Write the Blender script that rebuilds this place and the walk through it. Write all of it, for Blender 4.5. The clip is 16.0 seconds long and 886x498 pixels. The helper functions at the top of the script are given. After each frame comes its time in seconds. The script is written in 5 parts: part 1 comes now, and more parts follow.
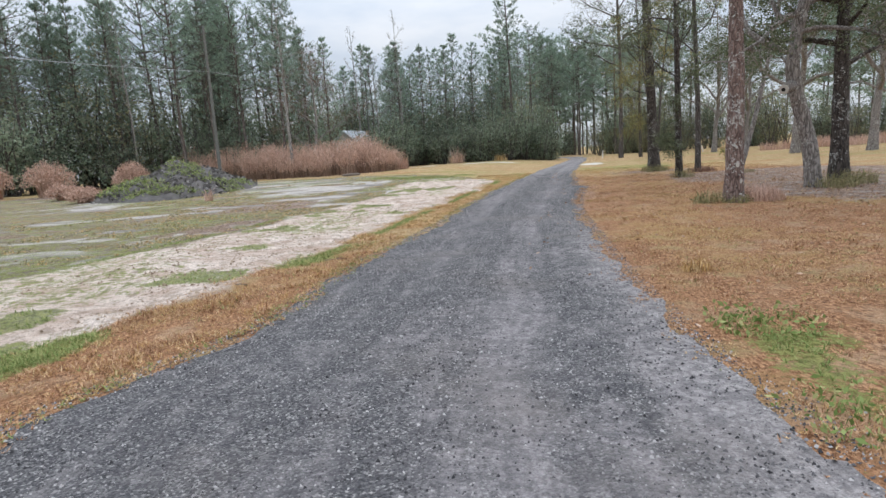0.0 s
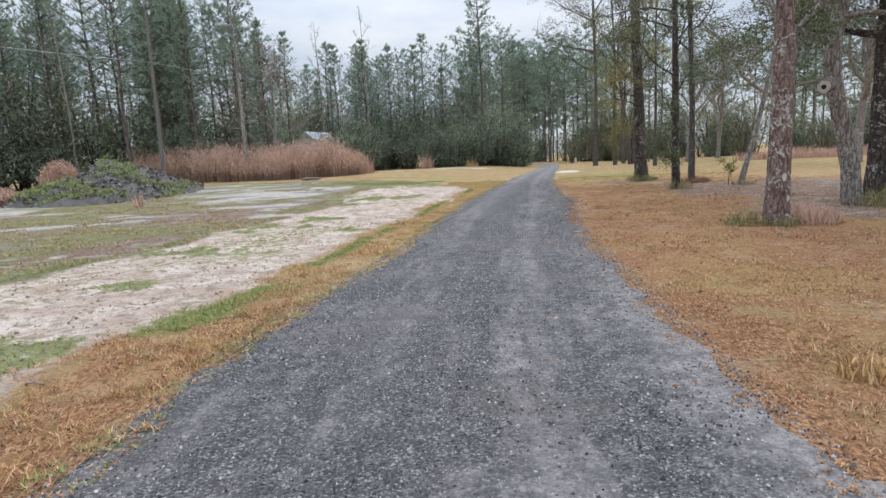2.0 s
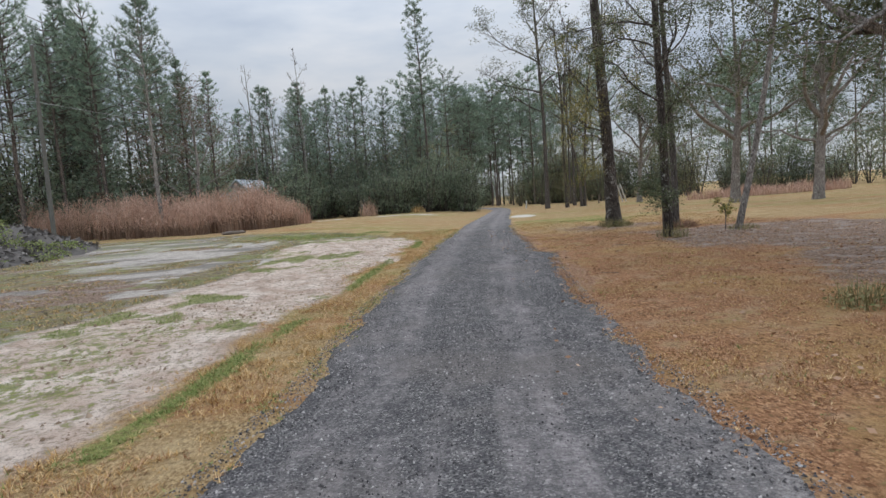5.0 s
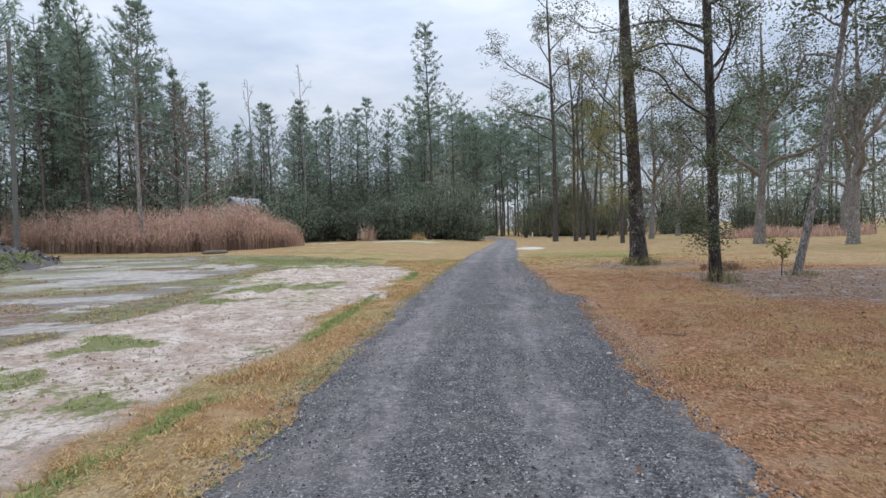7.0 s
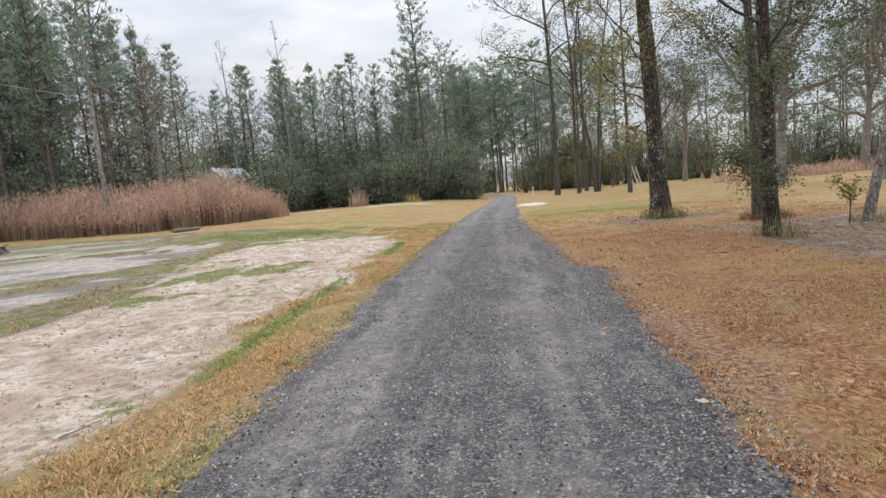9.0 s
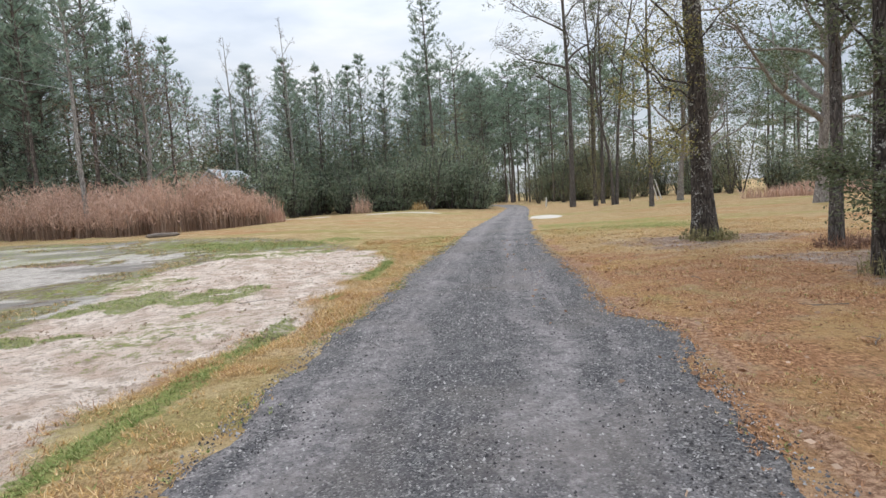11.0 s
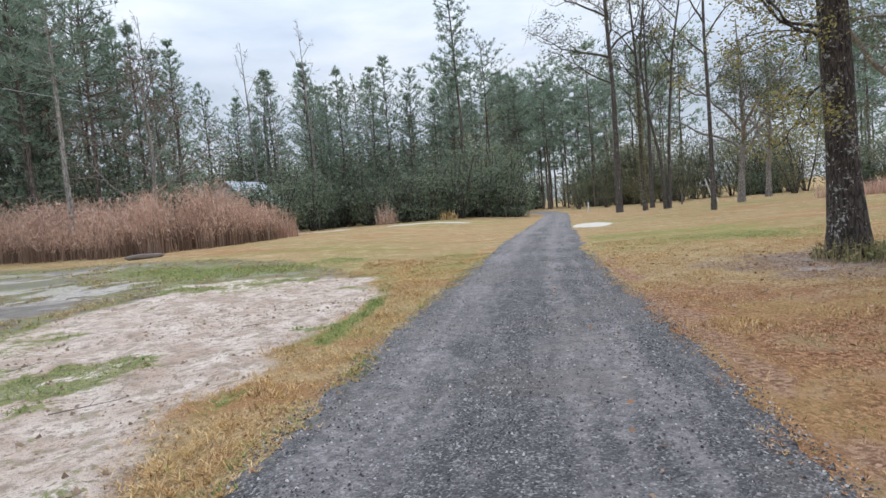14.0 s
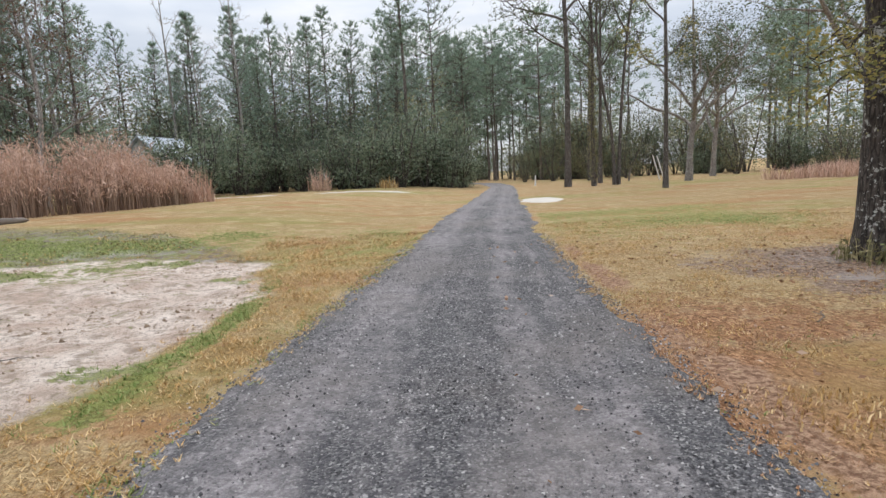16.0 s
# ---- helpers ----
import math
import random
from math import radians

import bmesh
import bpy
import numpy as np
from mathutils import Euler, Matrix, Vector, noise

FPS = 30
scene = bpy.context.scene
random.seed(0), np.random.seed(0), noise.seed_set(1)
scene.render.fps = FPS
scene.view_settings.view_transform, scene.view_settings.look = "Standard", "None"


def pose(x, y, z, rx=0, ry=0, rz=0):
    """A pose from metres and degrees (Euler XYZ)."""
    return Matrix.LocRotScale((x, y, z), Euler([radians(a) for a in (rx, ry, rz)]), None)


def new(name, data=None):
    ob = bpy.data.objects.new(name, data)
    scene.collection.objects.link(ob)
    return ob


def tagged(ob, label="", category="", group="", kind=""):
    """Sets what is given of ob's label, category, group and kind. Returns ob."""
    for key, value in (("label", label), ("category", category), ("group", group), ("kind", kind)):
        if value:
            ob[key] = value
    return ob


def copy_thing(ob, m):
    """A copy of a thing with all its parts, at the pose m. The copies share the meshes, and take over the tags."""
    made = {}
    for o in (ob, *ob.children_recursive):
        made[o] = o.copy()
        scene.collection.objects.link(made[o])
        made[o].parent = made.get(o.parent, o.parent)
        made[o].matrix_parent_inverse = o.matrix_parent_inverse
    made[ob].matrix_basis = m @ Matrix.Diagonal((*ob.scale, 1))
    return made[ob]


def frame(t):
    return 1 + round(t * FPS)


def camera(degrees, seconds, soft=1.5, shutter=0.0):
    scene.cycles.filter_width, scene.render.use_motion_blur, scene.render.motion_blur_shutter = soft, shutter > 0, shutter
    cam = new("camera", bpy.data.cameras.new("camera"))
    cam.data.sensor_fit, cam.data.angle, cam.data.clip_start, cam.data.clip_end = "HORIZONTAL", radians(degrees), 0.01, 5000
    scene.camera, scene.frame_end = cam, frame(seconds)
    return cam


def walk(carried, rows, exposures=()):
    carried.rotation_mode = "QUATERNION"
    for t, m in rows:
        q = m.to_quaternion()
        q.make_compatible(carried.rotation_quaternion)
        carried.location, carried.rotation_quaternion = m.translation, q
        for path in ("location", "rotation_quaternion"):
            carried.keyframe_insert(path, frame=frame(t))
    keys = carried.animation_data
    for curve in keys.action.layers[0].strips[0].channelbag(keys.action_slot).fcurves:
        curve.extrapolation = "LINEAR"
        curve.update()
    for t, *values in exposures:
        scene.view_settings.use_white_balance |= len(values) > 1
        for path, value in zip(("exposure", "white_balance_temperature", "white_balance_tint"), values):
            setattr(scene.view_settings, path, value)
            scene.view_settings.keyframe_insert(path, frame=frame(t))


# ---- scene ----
cam = camera(76.8, 16.0)
METRES, EYE, TILT, LEAN, TURN = 24.0, 1.52, 0.0, 0.0, 0.0
ROWS = [
    (0.0, 0.0, 0.0, 0.0, -0.64, -9.45, 3.83),
    (0.5, -0.0004, 0.0346, -0.0013, -0.83, -11.59, 2.72),
    (1.0, 0.0019, 0.067, -0.0008, -1.69, -10.15, 1.77),
    (1.5, 0.0016, 0.1012, -0.0009, -1.72, -9.1, 1.15),
    (2.0, 0.0044, 0.1319, -0.0007, -3.8, -9.15, 2.79),
    (2.5, 0.0077, 0.1646, 0.0008, -5.41, -8.33, 3.94),
    (3.0, 0.0123, 0.1961, 0.0026, -8.05, -4.45, 4.56),
    (3.5, 0.0163, 0.227, 0.0031, -8.85, -2.55, 4.9),
    (6.0, 0.0333, 0.3786, 0.0004, -9.89, -6.51, 3.48),
    (6.5, 0.0411, 0.4095, -0.0015, -11.05, -6.71, 3.89),
    (7.0, 0.0463, 0.4408, -0.0011, -9.02, -2.02, 1.62),
    (7.5, 0.0554, 0.4698, -0.001, -11.53, -1.51, 3.3),
    (8.0, 0.0644, 0.5002, -0.0003, -13.26, -1.26, 3.4),
    (8.5, 0.0719, 0.5295, -0.0016, -13.32, -5.1, 5.02),
    (9.0, 0.0796, 0.5593, -0.0013, -9.16, -6.16, 5.03),
    (9.5, 0.088, 0.59, -0.0012, -8.78, -5.25, 4.9),
    (12.0, 0.1245, 0.7374, -0.0019, -7.62, -5.65, 2.84),
    (12.5, 0.1304, 0.768, -0.0026, -7.67, -6.92, 2.95),
    (13.0, 0.1387, 0.7982, -0.0029, -4.9, -7.76, 3.02),
    (13.5, 0.144, 0.8286, -0.0031, -2.02, -7.04, 3.05),
    (14.0, 0.153, 0.8588, -0.0032, -4.34, -4.13, 4.92),
    (14.5, 0.1579, 0.8894, -0.0036, -6.08, -4.91, 4.18),
    (15.0, 0.1643, 0.9182, -0.0041, -6.5, -6.85, 3.27),
    (15.5, 0.1725, 0.9484, -0.0036, -7.42, -7.57, 3.18),
    (16.0, 0.1814, 0.979, -0.0045, -9.9, -7.69, 2.78),
]
walk(cam, [(t, pose(0, 0, EYE, TILT, LEAN, TURN) @ pose(METRES * x, METRES * y, METRES * z, 90 + pitch, roll, yaw)) for t, x, y, z, yaw, pitch, roll in ROWS],
     exposures=[(0.0, 0.32, 6400, 10), (2.5, 0.3, 6350, 10), (3.5, 0.2, 6050, 10), (5.0, -0.1, 6500, 10), (6.0, -0.5, 7250, 11), (6.5, 0.38, 6750, 11), (7.0, 0.1, 6150, 11), (7.5, 0.18, 6300, 11),
                (8.0, -0.05, 6350, 10), (8.5, 0.15, 6950, 11), (9.0, 0.32, 6900, 11), (12.0, 0.38, 6600, 10), (13.2, 0.4, 6600, 11), (14.0, 0.28, 6300, 10), (15.5, 0.35, 6650, 11), (16.0, 0.35, 6700, 11)])
# light: overcast sky with soft high sun
world = bpy.data.worlds.new("overcast_sky")
scene.world = world
world.use_nodes = True
wt = world.node_tree
wt.nodes.clear()


def node(tree, kind, **values):
    """A node with its properties and inputs set; an input may be a socket to link from."""
    n = tree.nodes.new(kind)
    for key, value in values.items():
        if key == "blend":
            n.blend_type = value
        elif key == "op":
            n.operation = value
        elif key == "data":
            n.data_type = value
        elif key == "attr":
            n.attribute_name = value
        elif key == "feature":
            n.feature = value
        elif key == "stops":
            ramp = n.color_ramp
            while len(ramp.elements) < len(value):
                ramp.elements.new(0.5)
            for e, (p, c) in zip(ramp.elements, value):
                e.position, e.color = p, (c, c, c, 1) if isinstance(c, (int, float)) else (*c, 1)
        else:
            sock = n.inputs[int(key[1:])] if key[0] == "i" and key[1:].isdigit() else n.inputs[key.replace("_", " ")]
            if isinstance(value, bpy.types.NodeSocket):
                tree.links.new(value, sock)
            elif isinstance(value, tuple) and len(value) == 3 and sock.type == "RGBA":
                sock.default_value = (*value, 1)
            else:
                sock.default_value = value
    return n


sky = wt.nodes.new("ShaderNodeTexSky")
sky.sky_type, sky.sun_disc = "NISHITA", False
sky.sun_elevation, sky.sun_rotation = radians(48), radians(20)
coords = node(wt, "ShaderNodeTexCoord")
stretch = node(wt, "ShaderNodeMapping", Vector=coords.outputs["Generated"], Scale=(1.5, 1.5, 5.0))
cloud = node(wt, "ShaderNodeTexNoise", Vector=stretch.outputs[0], Scale=1.6, Detail=5.0, Roughness=0.55)
deck = node(wt, "ShaderNodeValToRGB", Fac=cloud.outputs[0], stops=[(0.36, (0.58, 0.66, 0.79)), (0.52, (0.74, 0.81, 0.91)), (0.66, (0.92, 0.95, 1.0))])
height = node(wt, "ShaderNodeSeparateXYZ", Vector=coords.outputs["Generated"]).outputs["Z"]
glow = node(wt, "ShaderNodeMapRange", Value=height, i1=0.15, i2=1.0, i3=0.66, i4=2.2).outputs[0]
veil = node(wt, "ShaderNodeBackground", Color=deck.outputs[0], Strength=glow)
blue = node(wt, "ShaderNodeBackground", Color=sky.outputs[0], Strength=0.1)
both = node(wt, "ShaderNodeMixShader", Fac=0.9, i1=blue.outputs[0], i2=veil.outputs[0])
wt.links.new(both.outputs[0], wt.nodes.new("ShaderNodeOutputWorld").inputs[0])

sun = new("sun", bpy.data.lights.new("sun", "SUN"))
sun.data.energy, sun.data.angle, sun.data.color = 0.9, radians(25), (1.0, 0.96, 0.9)
sun.rotation_euler = (radians(42), 0, radians(160))

# ---- small tools ----


def smooth(a, b, x):
    t = np.clip((np.asarray(x, float) - a) / (b - a), 0, 1)
    return t * t * (3 - 2 * t)


def lattice(x, y, scale, seed):
    """Value noise in the plane, -1 to 1."""
    x, y = np.asarray(x, float) / scale, np.asarray(y, float) / scale
    i, j = np.floor(x).astype(int), np.floor(y).astype(int)
    fx, fy = smooth(0, 1, x - i), smooth(0, 1, y - j)

    def knot(a, b):
        s = np.sin(a * 127.1 + b * 311.7 + seed * 74.7) * 43758.5453
        return 2 * (s - np.floor(s)) - 1
    low = knot(i, j) * (1 - fx) + knot(i + 1, j) * fx
    high = knot(i, j + 1) * (1 - fx) + knot(i + 1, j + 1) * fx
    return low * (1 - fy) + high * fy


def inside(x, y, poly):
    """Signed distance to a polygon, positive within."""
    x, y = np.asarray(x, float), np.asarray(y, float)
    best, within = np.full(x.shape, 1e9), np.zeros(x.shape, bool)
    for (ax, ay), (bx, by) in zip(poly, poly[1:] + poly[:1]):
        t = np.clip(((x - ax) * (bx - ax) + (y - ay) * (by - ay)) / ((bx - ax) ** 2 + (by - ay) ** 2), 0, 1)
        best = np.minimum(best, np.hypot(x - ax - t * (bx - ax), y - ay - t * (by - ay)))
        if ay != by:
            within ^= ((ay > y) != (by > y)) & (x < (bx - ax) * (y - ay) / (by - ay) + ax)
    return np.where(within, best, -best)


def mesh_of(name, verts, *groups):
    """A mesh from vertices and arrays of faces (each array of one face size)."""
    verts = np.asarray(verts, np.float32)
    me = bpy.data.meshes.new(name)
    groups = [np.asarray(g, np.int32) for g in groups if len(g)]
    index = np.concatenate([g.ravel() for g in groups])
    sizes = np.concatenate([np.full(len(g), g.shape[1], np.int32) for g in groups])
    me.vertices.add(len(verts))
    me.vertices.foreach_set("co", verts.ravel())
    me.loops.add(len(index))
    me.loops.foreach_set("vertex_index", index)
    me.polygons.add(len(sizes))
    me.polygons.foreach_set("loop_start", np.concatenate(([0], np.cumsum(sizes)[:-1])).astype(np.int32))
    me.update(calc_edges=True)
    return me


def shade_smooth(me):
    me.polygons.foreach_set("use_smooth", np.ones(len(me.polygons), bool))
    return me


def part(name, me, material, parent=None, label=""):
    """One mesh object, under a thing or a part."""
    if isinstance(me, bmesh.types.BMesh):
        bm, me = me, bpy.data.meshes.new(name)
        bm.to_mesh(me)
        bm.free()
    me.materials.append(material)
    ob = new(name, me)
    ob.parent = parent
    return tagged(ob, label)


class Heap:
    """Collects vertices, quads and triangles of one mesh."""

    def __init__(self):
        self.v, self.q, self.t, self.n = [], [], [], 0

    def add(self, v, q=(), t=()):
        v = np.asarray(v, float).reshape(-1, 3)
        self.v.append(v)
        if len(q):
            self.q.append(np.asarray(q) + self.n)
        if len(t):
            self.t.append(np.asarray(t) + self.n)
        self.n += len(v)

    def tube(self, pts, radii, sides=6, rng=None, rough=0.0):
        pts, radii = np.asarray(pts, float), np.asarray(radii, float)
        way = np.gradient(pts, axis=0)
        way /= np.linalg.norm(way, axis=1)[:, None] + 1e-9
        up = np.array([0.31, 0.95, 0.05]) if abs(way[:, 2]).mean() > 0.5 else np.array([0.05, 0.1, 1.0])
        a = np.cross(way, up)
        a /= np.linalg.norm(a, axis=1)[:, None] + 1e-9
        b = np.cross(way, a)
        ang = np.arange(sides) * 2 * math.pi / sides
        r = radii[:, None] * np.ones(sides)
        if rng is not None and rough:
            r = r * (1 + rough * rng.normal(size=r.shape))
        ring = pts[:, None] + r[:, :, None] * (np.cos(ang)[None, :, None] * a[:, None] + np.sin(ang)[None, :, None] * b[:, None])
        m = len(pts)
        i, j = np.meshgrid(np.arange(m - 1), np.arange(sides), indexing="ij")
        k = (j + 1) % sides
        quads = np.stack([i * sides + j, i * sides + k, (i + 1) * sides + k, (i + 1) * sides + j], -1).reshape(-1, 4)
        self.add(ring.reshape(-1, 3), quads)

    def leaves(self, centers, spread, count, size, rng, flat=0.35, slim=0.45):
        """count diamond leaves scattered round each centre."""
        c = np.repeat(np.asarray(centers, float), count, axis=0)
        n = len(c)
        c = c + np.clip(rng.normal(size=(n, 3)), -1.45, 1.45) * np.asarray(spread)
        a = rng.normal(size=(n, 3)) * np.array([1, 1, flat + 0.25])
        a /= np.linalg.norm(a, axis=1)[:, None]
        b = np.cross(a, rng.normal(size=(n, 3)))
        b /= np.linalg.norm(b, axis=1)[:, None]
        s = size * rng.uniform(0.6, 1.35, (n, 1))
        v = np.stack([c - a * s * 0.5, c + b * s * slim * 0.5, c + a * s * 0.5, c - b * s * slim * 0.5], 1)
        self.add(v.reshape(-1, 3), np.arange(4 * n).reshape(-1, 4))

    def tufts(self, centers, ways, count, length, width, rng, spread=0.75):
        """Sprays of needles: slim triangles fanning from each centre."""
        c, d = np.repeat(np.asarray(centers, float), count, 0), np.repeat(np.asarray(ways, float), count, 0)
        n = len(c)
        d = d + spread * rng.normal(size=(n, 3))
        d /= np.linalg.norm(d, axis=1)[:, None]
        side = np.cross(d, rng.normal(size=(n, 3)))
        side /= np.linalg.norm(side, axis=1)[:, None]
        l, w = length * rng.uniform(0.65, 1.25, (n, 1)), width * rng.uniform(0.7, 1.3, (n, 1))
        v = np.stack([c - side * w / 2, c + side * w / 2, c + d * l], 1)
        self.add(v.reshape(-1, 3), (), np.arange(3 * n).reshape(-1, 3))

    def blades(self, feet, height, width, rng, lean=0.5):
        """Bent grass blades of two faces each."""
        f = np.asarray(feet, float)
        n = len(f)
        ang = rng.uniform(0, 2 * math.pi, n)
        out = np.stack([np.cos(ang), np.sin(ang), np.zeros(n)], 1)
        side = np.stack([-np.sin(ang), np.cos(ang), np.zeros(n)], 1)
        h = np.asarray(height) * rng.uniform(0.5, 1.35, n)
        w = (width * rng.uniform(0.6, 1.3, n))[:, None]
        bend = (lean * rng.uniform(0.2, 1.5, n) * h)[:, None]
        up = np.array([0, 0, 1.0])
        mid = f + up * (h * 0.6)[:, None] + out * bend * 0.4
        tip = f + up * h[:, None] + out * bend - up * bend * 0.3
        v = np.stack([f - side * w / 2, f + side * w / 2, mid + side * w * 0.4, mid - side * w * 0.4, tip], 1)
        base = np.arange(n)[:, None] * 5
        self.add(v.reshape(-1, 3), base + np.array([[0, 1, 2, 3]]), base + np.array([[3, 2, 4]]))

    def sheaf(self, feet, length, width, rng, count=9, upright=0.6):
        """Tufts of short stiff blades leaning out from each foot."""
        f = np.repeat(np.asarray(feet, float), count, 0)
        n = len(f)
        ang = rng.uniform(0, 2 * math.pi, n)
        out = np.stack([np.cos(ang), np.sin(ang), np.zeros(n)], 1)
        side = np.stack([-np.sin(ang), np.cos(ang), np.zeros(n)], 1)
        l = np.repeat(np.broadcast_to(length, len(feet)), count) * rng.uniform(0.5, 1.25, n)
        up = upright * np.abs(rng.normal(size=n)) + 0.12
        d = (out + np.array([0, 0, 1.0]) * up[:, None]) / np.sqrt(1 + up ** 2)[:, None]
        f = f + out * (l * rng.uniform(-0.3, 0.4, n))[:, None]
        w = (width * rng.uniform(0.6, 1.4, n))[:, None]
        v = np.stack([f - side * w / 2, f + side * w / 2, f + d * l[:, None]], 1)
        self.add(v.reshape(-1, 3), (), np.arange(3 * n).reshape(-1, 3))

    def mesh(self, name):
        return mesh_of(name, np.concatenate(self.v), *[np.concatenate(g) for g in (self.q, self.t) if g])


# ---- the lie of the land ----
ROAD_Y = [-60, -5, 3.5, 5, 6.5, 8, 10, 13, 16, 20, 21.8, 22.4, 24, 26, 28, 31, 36, 41, 52, 60, 72, 85, 110, 150]
ROAD_L = [-3.6, -3.2, -2.8, -2.0, -1.6, -1.38, -.83, 0, .55, 1.6, 1.97, 2.12, 2.62, 3.1, 3.66, 4.46, 5.9, 7.3, 10.8, 13.3, 17.0, 19.2, 16.5, 2]
ROAD_R = [1.85, 1.85, 1.85, 2.0, 2.18, 2.42, 2.8, 3.3, 4.02, 5.16, 5.82, 5.5, 5.9, 6.38, 6.82, 7.46, 8.8, 10.2, 13.3, 15.8, 19.2, 21.8, 20, 6]


def road_l(y):
    return np.interp(y, ROAD_Y, ROAD_L)


def road_r(y):
    return np.interp(y, ROAD_Y, ROAD_R)


SAND = [(-9, 1), (-4.6, 4), (-3.4, 5.6), (-2.6, 8.2), (-1.7, 11), (-0.8, 14.6), (0.4, 19.4), (1.1, 22.3), (1.8, 25.2), (2.45, 27), (2.95, 29.5), (3.1, 31.6), (2.7, 33.6), (0, 34.8),
        (-2, 33.2), (-2.4, 29), (-2.4, 24.5), (-3.5, 20), (-4.3, 16.6), (-5.9, 12.6), (-6.8, 9), (-12, 6)]


def land(x, y):
    """Height of the ground."""
    x, y = np.asarray(x, float), np.asarray(y, float)
    left = smooth(0.5, 9, road_l(y) - x) * smooth(24, 46, y) * 0.5
    right = -0.15 * smooth(2, 14, x - road_r(y)) * smooth(20, 50, y)
    off = np.maximum(road_l(y) - x, x - road_r(y))
    rough = 0.035 * lattice(x, y, 2.3, 3) + 0.015 * lattice(x, y, 0.7, 4)
    sandy = smooth(-0.2, 0.6, inside(x, y, SAND))
    rough = rough + sandy * (0.045 * lattice(x, y, 0.4, 5) + 0.02 * lattice(x * 0.6, y, 0.9, 6))
    pit = -0.13 * np.exp(-((x - 1.6 - 0.32 * (y - 23.3)) / 0.16) ** 2 - ((y - 23.3) / 0.75) ** 2)
    return left + right + rough * smooth(0.1, 1.2, off) + pit


THIN = [(-3.4, 5.6), (2.3, 30), (2.5, 36), (-5, 41), (-16, 46), (-30, 46), (-40, 20), (-25, 2)]
GREY = [(-3.2, 27.5), (-3.8, 33), (-6, 37), (-11, 41), (-15, 40), (-12, 34), (-7, 26), (-4.6, 24)]
GREY_NEAR = [(-6.5, 11.5), (-8, 17), (-13, 24), (-20, 26), (-16, 16), (-10, 9)]
LITTER = [(7.2, 14.2), (9.4, 12), (14, 10), (19, 14), (17, 25), (10, 26), (9, 21), (9.6, 18)]
LITTER_FAR = [(8.8, 30.6), (9.6, 28.4), (12.5, 27.9), (14.6, 30), (12, 31.6), (10, 31.4)]


